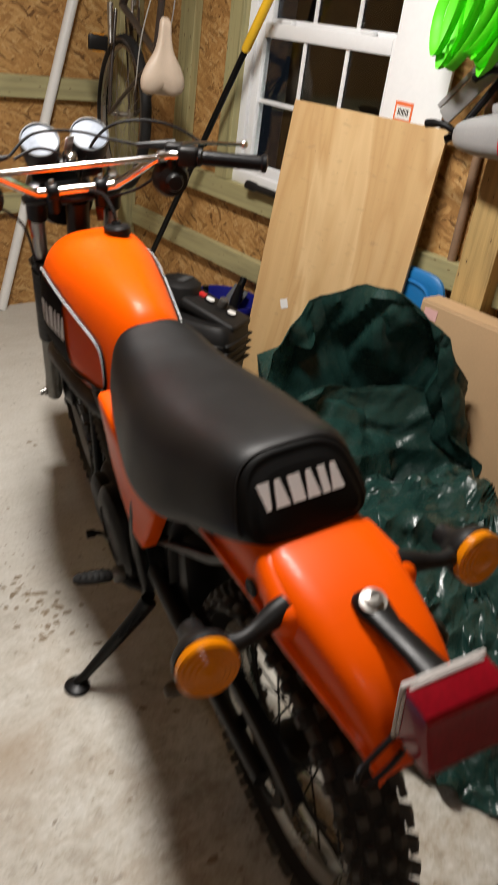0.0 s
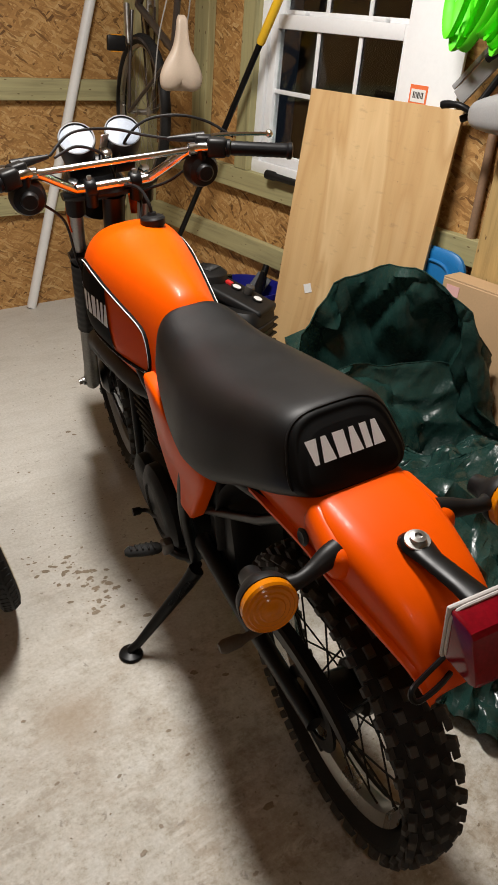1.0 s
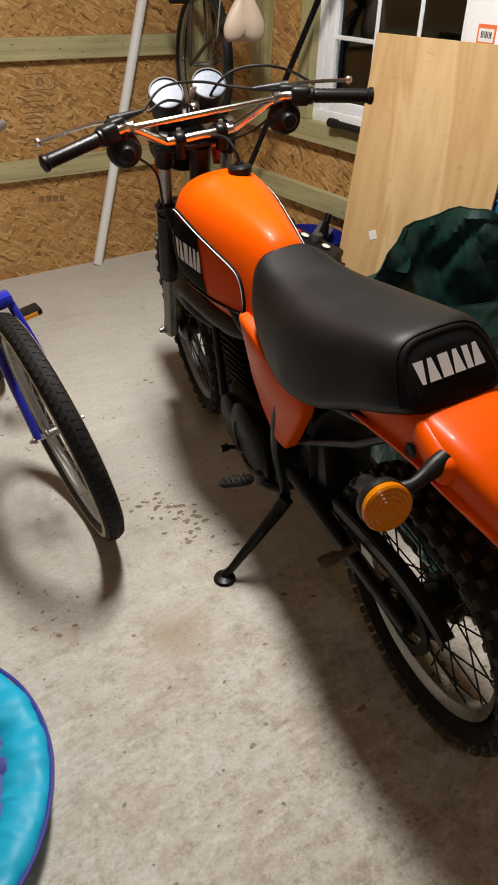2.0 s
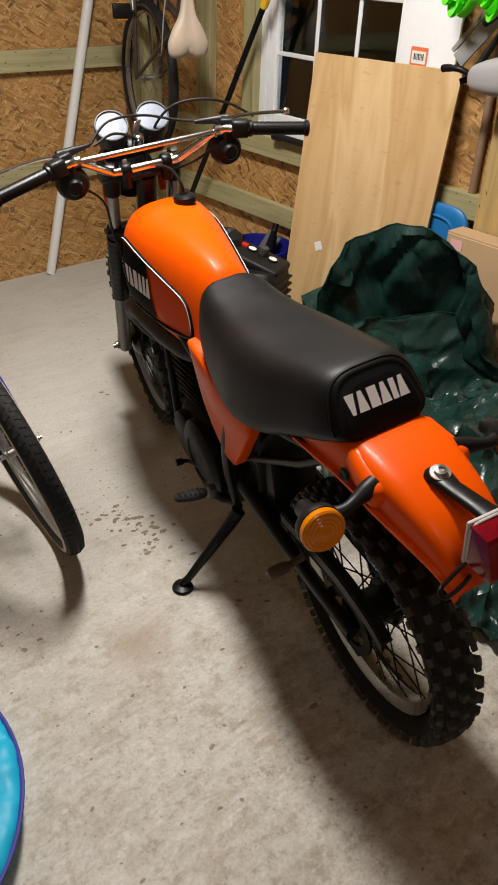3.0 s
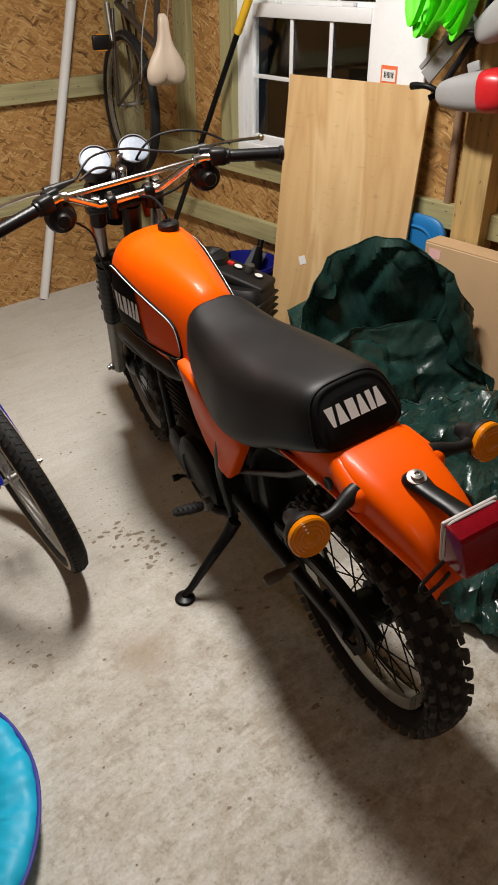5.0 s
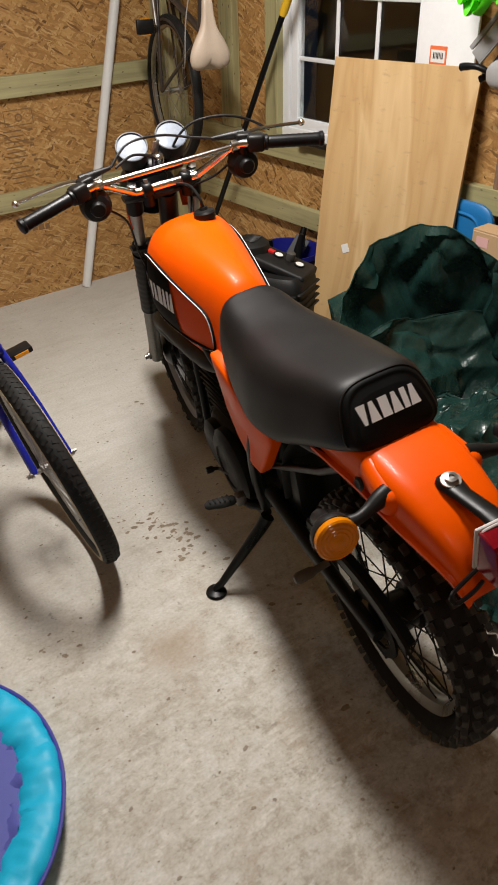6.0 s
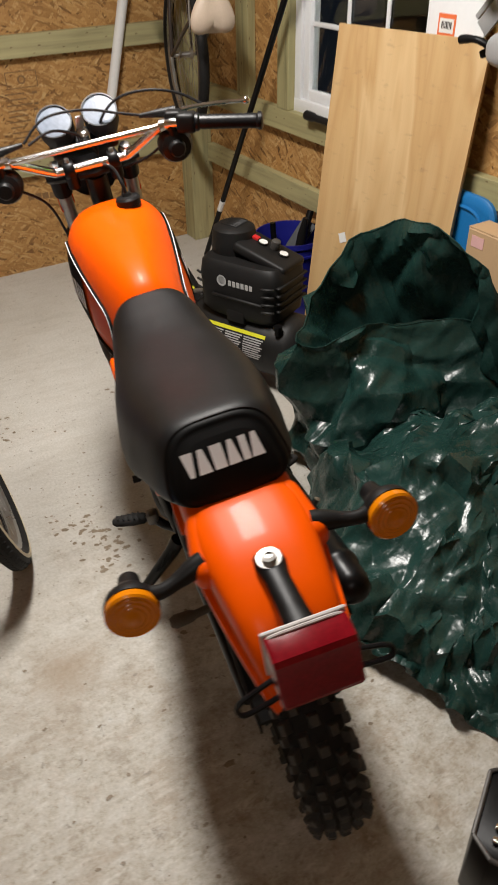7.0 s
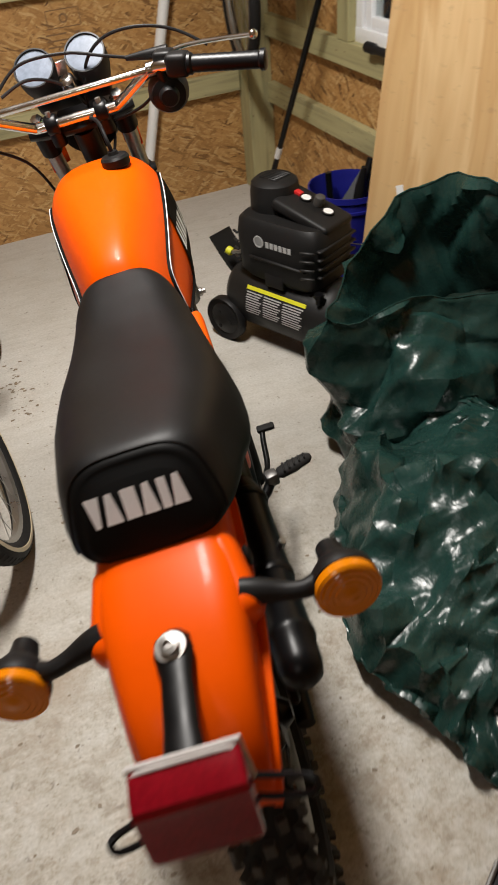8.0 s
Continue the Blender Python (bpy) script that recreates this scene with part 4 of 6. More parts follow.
# cables
CABLES = [
    [(-0.140, 1.005, 1.146), (-0.075, 1.035, 1.180), (0.020, 1.045, 1.172), (0.092, 1.025, 1.150), (0.150, 0.985, 1.138), (0.215, 0.950, 1.132)],
    [(-0.130, 1.005, 1.140), (-0.070, 1.030, 1.150), (-0.010, 1.045, 1.120), (0.02, 1.085, 1.06)],
    [(0.300, 0.972, 1.120), (0.245, 0.995, 1.160), (0.180, 1.012, 1.182), (0.110, 1.035, 1.180), (0.060, 1.045, 1.150), (0.030, 1.075, 1.09), (0.020, 1.11, 1.03)],
    [(-0.195, 0.985, 1.06), (-0.135, 1.03, 0.99), (-0.112, 1.10, 0.86), (-0.085, 1.08, 0.74)],
    [(0.200, 0.975, 1.085), (0.14, 1.01, 1.040), (0.065, 1.04, 1.02)],
    [(0.045, 1.10, 1.03), (0.060, 1.03, 1.00), (0.035, 0.99, 0.95)],
]
for c in CABLES:
    part("cable", tube(smooth_path(c, 7), 0.0034, 8), PLASTIC, bike)

# ---- yard bag ----


def tarp_material(name, tones, gloss, spec=0.5, relief=0.35):
    m, nt, p = node_mat(name)
    vec = coords(nt)
    big, mid, fine = noise_tex(nt, vec, 4, 4), noise_tex(nt, vec, 30, 5, 0.65, 1.2), noise_tex(nt, vec, 9, 5, 0.6, 1.5)
    c = ramp(nt, big.outputs[0], list(zip((0.3, 0.55, 0.75), tones)))
    dust = ramp(nt, fine.outputs[0], [(0.55, (0, 0, 0)), (0.78, (0.06, 0.06, 0.06))])
    c = mix(nt, dust, c, (0.050, 0.060, 0.048))
    nt.links.new(c, p.inputs["Base Color"])
    lo, hi = gloss
    nt.links.new(ramp(nt, mid.outputs[0], [(0.3, (lo, lo, lo)), (0.7, (hi, hi, hi))]), p.inputs["Roughness"])
    wob = nt.nodes.new("ShaderNodeVectorMath")
    wob.operation = "MULTIPLY_ADD"
    wob.inputs[1].default_value = (0.05, 0.05, 0.05)
    nt.links.new(fine.outputs["Color"], wob.inputs[0])
    nt.links.new(vec, wob.inputs[2])
    h = mid.outputs[0]
    for scale, k in ((48, 0.7), (110, 0.45)):
        v = nt.nodes.new("ShaderNodeTexVoronoi")
        v.inputs["Scale"].default_value = scale
        nt.links.new(wob.outputs[0], v.inputs["Vector"])
        h = mix(nt, k, h, v.outputs["Distance"])
    p.inputs["Specular IOR Level"].default_value = spec
    bumped(nt, p, h, relief, 0.004)
    return m


TARP = tarp_material("green_tarpaulin", ((0.008, 0.027, 0.022), (0.014, 0.044, 0.037), (0.026, 0.062, 0.053)), (0.18, 0.36), 0.5, 0.22)
LINING = tarp_material("tarpaulin_inside", ((0.012, 0.024, 0.018), (0.020, 0.036, 0.028), (0.036, 0.052, 0.041)), (0.24, 0.42), 0.4, 0.10)
bag = thing("yard_bag", pose(-0.5, -2.5, 0), "dark green tarpaulin yard bag lying open and crumpled", "bag")


def ridged(p, f):
    return 1 - 2 * abs(noise.noise(p * f))


def knot(i, j, seed):
    h = math.sin(i * 127.1 + j * 311.7 + seed * 74.7) * 43758.5453
    return 2 * (h - math.floor(h)) - 1


def facet(u, v, seed):
    """Flat triangular facets between random heights on a lattice."""
    k = (u + v) * 0.366
    i, j = math.floor(u + k), math.floor(v + k)
    x, y = u + k - i, v + k - j
    h0, h1 = knot(i, j, seed), knot(i + 1, j + 1, seed)
    if x > y:
        m = knot(i + 1, j, seed)
        return h0 + (m - h0) * x + (h1 - m) * y
    m = knot(i, j + 1, seed)
    return h0 + (m - h0) * y + (h1 - m) * x


def unevenness(p):
    """Lumps from which the folds of a crushed sheet start."""
    return noise.noise(p * 5.0) + 0.8 * noise.noise(p * 10.0 + Vector((3, 1, 7)))


# layers of small creases: two ways across the sheet, cell sizes along and across, depth
CREASES = [(Vector((0.78, -0.50, 0.45)), Vector((0.45, 0.75, 0.62)), 0.26, 0.060, 0.0190), (Vector((0.9, 0.2, 0.4)), Vector((-0.3, 0.9, 0.5)), 0.120, 0.036, 0.0080), (Vector((0.3, 0.8, 0.6)), Vector((0.9, -0.4, 0.3)), 0.036, 0.020, 0.0024)]


def creased(pts, rows, around, keep):
    """Small flat-faced creases on a settled sheet, along its normals; keep marks what stays."""
    g = pts.reshape(rows, around, 3)
    du = np.roll(g, -1, 1) - np.roll(g, 1, 1)
    dv = np.gradient(g, axis=0)
    n = np.cross(du, dv).reshape(-1, 3)
    n /= np.linalg.norm(n, axis=1)[:, None] + 1e-9
    out = pts.copy()
    for k, v in enumerate(pts):
        if keep[k]:
            continue
        p = Vector(v)
        q = p + 0.03 * Vector((noise.noise(p * 6), noise.noise(p * 6 + Vector((7, 1, 3))), noise.noise(p * 6 + Vector((2, 9, 4)))))
        d = 0.0
        for m, (a, b, long, wide, amp) in enumerate(CREASES):
            fade = max(0.15, 0.7 + 1.1 * noise.noise(q * 3.5 + Vector((m, 3, 1))))
            d += amp * fade * facet(q.dot(a) / long, q.dot(b) / wide, m)
        out[k] += n[k] * d * min(1.0, v[2] / 0.03)
    out[:, 2] = np.maximum(out[:, 2], 0.004)
    return out


def links_of(rows, around, step):
    """Pairs of neighbours, step apart, in a sheet of closed rings."""
    ids = np.arange(rows * around).reshape(rows, around)
    pairs = [(ids, np.roll(ids, -step, 1)), (ids[:-step], ids[step:])]
    if step == 1:
        pairs += [(ids[:-1], np.roll(ids[1:], -1, 1)), (ids[1:], np.roll(ids[:-1], -1, 1))]
    return np.concatenate([a.ravel() for a, _ in pairs]), np.concatenate([b.ravel() for _, b in pairs])


def settle(pts, rows, around, slack, steps, fixed, support, weight):
    """Lets a sheet with too much cloth in it buckle into folds over what holds it up."""
    p, home = pts.copy(), pts.copy()
    sets = []
    for step, stiff, loose in ((1, 0.9, slack), (2, 0.30, 1 + (slack - 1) * 0.45)):
        a, b = links_of(rows, around, step)
        sets.append((a, b, np.linalg.norm(home[b] - home[a], axis=1) * loose, stiff))
    count = np.zeros(len(p))
    for a, b, _, _ in sets:
        count += np.bincount(a, minlength=len(p)) + np.bincount(b, minlength=len(p))
    for _ in range(steps):
        p[:, 2] -= weight
        move = np.zeros_like(p)
        for a, b, rest, stiff in sets:
            d = p[b] - p[a]
            ln = np.linalg.norm(d, axis=1) + 1e-9
            d *= (0.5 * stiff * (ln - rest) / ln)[:, None]
            for ax in range(3):
                move[:, ax] += np.bincount(a, d[:, ax], len(p)) - np.bincount(b, d[:, ax], len(p))
        p += move * (3.0 / count)[:, None]
        p[fixed] = home[fixed]
        p[:, 2] = np.maximum(p[:, 2], support(p))
    return p


def finer(p, rows, around, n):
    """The same sheet with n times as many rows and columns, flat between the old ones."""
    g = p.reshape(rows, around, 3)
    g = np.concatenate([g, g[:, :1]], 1)
    t = np.arange(around * n) / n
    k = t.astype(int)
    w = (t - k)[None, :, None]
    g = g[:, k] * (1 - w) + g[:, k + 1] * w
    t = np.minimum(np.arange((rows - 1) * n + 1) / n, rows - 1 - 1e-9)
    k = t.astype(int)
    w = (t - k)[:, None, None]
    g = g[k] * (1 - w) + g[k + 1] * w
    return g.reshape(-1, 3), (rows - 1) * n + 1, around * n


FOOT_LINE = [(-0.64, -2.26), (-0.77, -2.30), (-0.885, -2.42), (-0.965, -2.60), (-1.00, -2.82), (-0.97, -2.95), (-0.93, -3.02), (-0.935, -3.10), (-0.92, -3.18), (-0.84, -3.21), (-0.62, -3.24), (-0.35, -3.12), (-0.15, -2.90), (-0.12, -2.66), (-0.16, -2.46), (-0.30, -2.33), (-0.46, -2.27)]
foot_path = [(p.x, p.y) for p in smooth_path([(x, y, 0) for x, y in FOOT_LINE], 5, True)]
LUMPS = [(-0.70, -2.66, 0.41), (-0.84, -2.52, 0.29), (-0.46, -2.44, 0.32), (-0.22, -2.52, 0.44), (-0.40, -2.70, 0.46), (-0.88, -2.80, 0.26), (-0.72, -3.02, 0.19), (-0.40, -2.98, 0.30), (-0.64, -2.42, 0.23), (-0.85, -3.12, 0.10)]


def heap_height(x, y):
    """The crushed bag's height, from its lumps and its edge on the floor."""
    inside, near = False, 9.0
    k = len(foot_path)
    for i in range(k):
        (x0, y0), (x1, y1) = foot_path[i], foot_path[(i + 1) % k]
        if (y0 > y) != (y1 > y) and x < (x1 - x0) * (y - y0) / (y1 - y0) + x0:
            inside = not inside
        dx, dy = x1 - x0, y1 - y0
        t = max(0, min(1, ((x - x0) * dx + (y - y0) * dy) / (dx * dx + dy * dy + 1e-9)))
        near = min(near, math.hypot(x - x0 - t * dx, y - y0 - t * dy))
    if not inside:
        return 0.0
    ws = [(1 / ((x - a) ** 2 + (y - b) ** 2 + 0.006), h) for a, b, h in LUMPS]
    top = sum(w * h for w, h in ws) / sum(w for w, _ in ws)
    return top * (1 - math.exp(-near / 0.075)) ** 0.8


# a coarse table of the stuffing's height, read by the settling sheet
GX, GY, GS = -1.20, -3.40, 0.025
table = np.array([[heap_height(GX + GS * i, GY + GS * j) for j in range(52)] for i in range(48)])


def stuffing(p):
    u = np.clip((p[:, 0] - GX) / GS, 0, 46.99)
    v = np.clip((p[:, 1] - GY) / GS, 0, 50.99)
    i, j = u.astype(int), v.astype(int)
    a, b = u - i, v - j
    h = table[i, j] * (1 - a) * (1 - b) + table[i + 1, j] * a * (1 - b) + table[i, j + 1] * (1 - a) * b + table[i + 1, j + 1] * a * b
    return np.maximum(0.90 * h - 0.012, 0.004)


def ground_only(p):
    return np.full(len(p), 0.004)


def bag_mesh(p, rows, around, first, last, caps=False):
    g = p.reshape(rows, around, 3) + np.array((0.5 + BAG_SHIFT, 2.5, 0.0))
    return skin(bmesh.new(), [[Vector(v) for v in ring] for ring in g[first:last + 1]], True, caps)


BAG_SHIFT = 0.012
CENTRE = Vector((-0.27, -2.66, 0))
dense = smooth_path([(x, y, 0) for x, y in FOOT_LINE], 4, True)
rows, around = 17, len(dense)
shake = random.Random(8)
pts = []
for k in range(rows):
    s = 0.965 if k == rows - 1 else max(0.03, k / (rows - 2))
    for i, p in enumerate(dense):
        loose = 0.0 if k > rows - 3 else 0.33
        p = p.lerp(dense[(i + 1) % around], loose * shake.uniform(-1, 1))
        q = CENTRE.lerp(p, s + loose * shake.uniform(-1, 1) / rows * min(1.0, k / 2))
        z = 0.004 if k == rows - 1 else 0.040 + 0.02 * shake.random() if k == rows - 2 else heap_height(q.x, q.y)
        pts.append((q.x, q.y, max(z, 0.004)))
pts = np.array(pts)
for v in pts[:-around]:
    h = unevenness(Vector(v)) * min(1.0, v[2] / 0.10)
    away = v[:2] - np.array((-0.45, -2.68))
    v[2] += 0.060 * h
    v[:2] += 0.040 * h * away / (np.linalg.norm(away) + 0.05)
slack = 1.09
for n, steps in ((1, 50), (2, 12), (2, 5), (2, 2)):
    if n > 1:
        pts, rows, around = finer(pts, rows, around, n)
    edge = np.zeros(len(pts), bool)
    edge[-around:] = True
    pts = settle(pts, rows, around, slack, steps, edge, stuffing, 0.0008 / n ** 2)
    slack = 1.0
pts = creased(pts, rows, around, edge)
body = part("body", bag_mesh(pts, rows, around, 0, rows - 1, True), TARP, bag, "crumpled glossy green side of the bag", True, 38)

# open mouth: rings from the inside over the rim down to the floor
RIM = [(-0.735, -2.110, 0.480), (-0.620, -2.030, 0.560), (-0.430, -1.975, 0.675), (-0.350, -2.08, 0.752), (-0.325, -2.205, 0.790), (-0.290, -2.335, 0.735), (-0.225, -2.415, 0.625), (-0.150, -2.420, 0.520), (-0.170, -2.345, 0.478), (-0.280, -2.235, 0.474), (-0.430, -2.160, 0.474), (-0.620, -2.150, 0.462)]
FLOOR = [(-0.68, -2.11, 0.0), (-0.57, -1.95, 0.0), (-0.36, -1.86, 0.0), (-0.18, -1.96, 0.0), (-0.125, -2.20, 0.0), (-0.125, -2.38, 0.0), (-0.125, -2.50, 0.0), (-0.14, -2.56, 0.0), (-0.26, -2.45, 0.0), (-0.44, -2.36, 0.0), (-0.67, -2.32, 0.0), (-0.70, -2.22, 0.0)]
DEEP = [(-0.22 + (x + 0.34) * 0.12, -2.20 + (y + 2.22) * 0.12, 0.03) for x, y, z in RIM]
loops = [smooth_path(c, 4, True) for c in (DEEP, RIM, FLOOR)]
INSIDE, OUTSIDE = 5, 7
pts = []
for k in range(INSIDE):
    t = k / INSIDE
    pts += [a.lerp(b, t) + Vector((0.05, 0, -0.04)) * math.sin(math.pi * t) for a, b in zip(loops[0], loops[1])]
pts += loops[1]
for k in range(1, OUTSIDE + 1):
    t = (k / OUTSIDE) ** 1.15
    for a, b in zip(loops[1], loops[2]):
        p = a.lerp(b, t)
        out = (p - Vector((-0.40, -2.20, p.z))).normalized()
        pts.append(p + out * 0.045 * math.sin(math.pi * min(1, t * 1.05)))
rows, around = INSIDE + OUTSIDE + 1, len(loops[0])
pts = np.array([tuple(p) for p in pts])
pts[:, 2] = np.maximum(pts[:, 2], 0.004)


def held(rows, around, step):
    """The deep end, the foot and the stiff hem stay where they are."""
    mask = np.zeros((rows, around), bool)
    mask[0], mask[-1], mask[INSIDE * step] = True, True, True
    return mask.ravel()


for n, v in enumerate(pts):
    h = unevenness(Vector(v) + Vector((5, 5, 5))) * min(1.0, v[2] / 0.08)
    flat = v[:2] - np.array((-0.40, -2.20))
    hem_part = INSIDE * around <= n < (INSIDE + 1) * around
    v[:2] += (0.034 if hem_part else 0.095) * h * flat / (np.linalg.norm(flat) + 0.05)
    v[2] += 0.026 * h
step, slack = 1, 1.06
for n, steps in ((1, 40), (2, 10), (2, 4), (2, 2)):
    if n > 1:
        pts, rows, around = finer(pts, rows, around, n)
        step *= n
    fixed = held(rows, around, step)
    pts = settle(pts, rows, around, slack, steps, fixed, ground_only, 0.0003 / n ** 2)
    slack = 1.0
pts = creased(pts, rows, around, fixed)
split = (INSIDE - 2) * step
part("mouth", bag_mesh(pts, rows, around, split, rows - 1), TARP, bag, "open mouth of the bag", True, 38)
part("lining", bag_mesh(pts, rows, around, 0, split, True), LINING, bag, "dusty dark inside of the bag", True, 38)
hem = pts.reshape(rows, around, 3)[INSIDE * step] + np.array((0.5 + BAG_SHIFT, 2.5, 0.001))
part("hem", tube([Vector(v) for v in hem], 0.0022, 6, True, 0.8), TARP, bag, "folded hem of the mouth")

# ---- plywood, white board, cardboard, tote lid ----


def plywood_material():
    m, nt, p = node_mat("plywood_face")
    wave = noise_tex(nt, coords(nt, (1, 5.0, 0.9)), 1.0, 3, 0.45, 0.9)
    w2 = nt.nodes.new("ShaderNodeMath")
    w2.operation = "MULTIPLY"
    w2.inputs[1].default_value = 22
    nt.links.new(wave.outputs[0], w2.inputs[0])
    s = nt.nodes.new("ShaderNodeMath")
    s.operation = "SINE"
    nt.links.new(w2.outputs[0], s.inputs[0])
    c = ramp(nt, wave.outputs[0], [(0.30, (0.52, 0.325, 0.145)), (0.44, (0.61, 0.412, 0.198)), (0.52, (0.54, 0.342, 0.155)), (0.60, (0.65, 0.455, 0.235)), (0.72, (0.55, 0.36, 0.168))])
    c = mix(nt, 0.30, c, ramp(nt, s.outputs[0], [(0.0, (0.88, 0.84, 0.77)), (0.35, (1, 1, 1))]), "MULTIPLY")
    grain = noise_tex(nt, coords(nt, (1, 150, 1.6)), 1.0, 2)
    c = mix(nt, 0.18, c, ramp(nt, grain.outputs[0], [(0.35, (0.86, 0.83, 0.78)), (0.55, (1, 1, 1))]), "MULTIPLY")
    v = nt.nodes.new("ShaderNodeTexVoronoi")
    nt.links.new(coords(nt, (3, 6.0, 4.0)), v.inputs["Vector"])
    c = mix(nt, ramp(nt, v.outputs["Distance"], [(0.018, (0.8, 0.8, 0.8)), (0.040, (0, 0, 0))]), c, (0.17, 0.10, 0.05))
    # grey smudges in short cross rows
    smudge = noise_tex(nt, coords(nt, (1, 9, 26)), 1.6, 4, 0.6)
    c = mix(nt, ramp(nt, smudge.outputs[0], [(0.60, (0, 0, 0)), (0.74, (0.40, 0.40, 0.40))]), c, (0.30, 0.20, 0.11))
    nt.links.new(c, p.inputs["Base Color"])
    p.inputs["Roughness"].default_value = 0.5
    bumped(nt, p, grain.outputs[0], 0.06, 0.0004)
    return m


PLY = plywood_material()
PLY_EDGE = surface("plywood_edge", (0.36, 0.23, 0.10), 0.7, 0, 0.3, 40, 300, 0.2, 0.001)
PAPER = surface("white_paper", (0.72, 0.72, 0.70), 0.6, 0, 0.05, 20, 200, 0.0, 0)
ORANGE_PAPER = surface("orange_print", (0.75, 0.16, 0.05), 0.6, 0, 0.05, 20, 200, 0.0, 0)
PINK_PAPER = surface("pink_label", (0.72, 0.42, 0.40), 0.6, 0, 0.08, 20, 200, 0.0, 0)
INK = surface("dark_print", (0.05, 0.045, 0.04), 0.7, 0, 0.1, 20, 200, 0.0, 0)
CARD = surface("cardboard", (0.50, 0.33, 0.18), 0.75, 0, 0.08, 5, 160, 0.1, 0.0006)
BLUE_TOTE = surface("blue_plastic", (0.012, 0.16, 0.42), 0.35, 0, 0.1, 5, 200, 0.05, 0.0005)

tl, tr, bl = Vector((-0.052, -1.392, 1.205)), Vector((0.046, -1.988, 1.205)), Vector((-0.195, -1.412, 0.0))
u, w = (tr - tl).normalized(), (tl - bl).normalized()
nrm = u.cross(w).normalized()
w = nrm.cross(u).normalized()
m = Matrix((nrm, u, w)).transposed().to_4x4()
m.translation = bl
ply = thing("plywood_sheet", m, "pale knotty plywood sheet leaning against the wall", "plywood")
part("face", box((0.010, 0.622, 1.208), pose(-0.0005, 0.311, 0.604), 0.001, 1), PLY, ply, "pale plywood face", False)
part("back_ply", box((0.005, 0.621, 1.207), pose(-0.009, 0.311, 0.604)), PLY_EDGE, ply, "", False)
part("paper_tag", box((0.001, 0.034, 0.036), pose(0.0055, 0.152, 0.495, 24, 0, 0)), PAPER, ply, "small torn white paper tag", False)

board = thing("white_board", pose(0.056, -1.835, 0), "tall white vinyl board standing beside the window", "board")
part("panel", box((0.014, 0.250, 1.95), pose(0, 0, 0.975), 0.004, 2), WHITE_PAINT, board)
st = part("sticker", box((0.001, 0.076, 0.060), pose(-0.0082, 0.032, 1.224)), ORANGE_PAPER, board, "orange-edged price sticker", False)
part("sticker_field", box((0.001, 0.062, 0.040), pose(-0.0090, 0.032, 1.221)), PAPER, st, "", False)
for k in range(7):
    part("code_bar", box((0.0008, 0.003 + 0.002 * (k % 3 == 0), 0.020), pose(-0.0098, 0.012 + 0.0065 * k, 1.223)), INK, st, "", False)

carton = thing("cardboard_box", pose(-0.055, -2.56, 0, 0, 0, 0), "flat brown cardboard box standing behind the yard bag", "box")
part("body", box((0.09, 0.80, 0.715), pose(0, 0, 0.3575, 0, 0, 0), 0.003, 1), CARD, carton, "", False)
part("flap_edge", box((0.086, 0.80, 0.004), pose(0, 0, 0.7175)), CARD, carton, "", False)
part("shipping_label", box((0.001, 0.05, 0.035), pose(-0.0458, 0.355, 0.680)), PINK_PAPER, carton, "pink printed label", False)

lid = thing("tote_lid", pose(-0.012, -1.975, 0, 0, 3, 0), "bright blue plastic tote lid standing on its edge", "lid")
rings = []
for x, k in ((-0.012, 0.90), (-0.014, 0.96), (-0.004, 1.0), (0.008, 1.0), (0.010, 0.97)):
    rings.append([Vector((x, 0.195 * k * cx / 0.195, 0.385 + cz * k)) for cx, cz in [superpoint(2 * math.pi * i / 44, 0.195, 0.380, -0.380, 6) for i in range(44)]])
part("panel", skin(bmesh.new(), rings), BLUE_TOTE, lid)
part("raised_rim", tube([Vector((-0.014, cx, 0.385 + cz)) for cx, cz in [superpoint(2 * math.pi * i / 60, 0.155, 0.335, -0.335, 5) for i in range(60)]], 0.006, 8, True), BLUE_TOTE, lid)

# ---- window ----
GLASS, gnt, gp = node_mat("window_glass")
gp.inputs["Base Color"].default_value = (0.85, 0.9, 0.9, 1)
gp.inputs["Roughness"].default_value = 0.02
gp.inputs["Transmission Weight"].default_value = 1.0
gp.inputs["IOR"].default_value = 1.45
NIGHT = surface("night_yard", (0.05, 0.045, 0.03), 0.9, 0, 0.4, 3, 30, 0.0, 0)
win = tagged(new("window_1"), "white double-hung window with grilles and night outside", "window", "", "structure")
win.matrix_world = pose(0.138, 0, 0.004)
Y0, Y1 = -1.735, -0.880


def win_bar(name, y0, y1, z0, z1, x0, x1, parent, bev=0.004):
    return part(name, box((x1 - x0, y1 - y0, z1 - z0), pose((x0 + x1) / 2, (y0 + y1) / 2, (z0 + z1) / 2), bev, 2), WHITE_PAINT, parent, "", True)


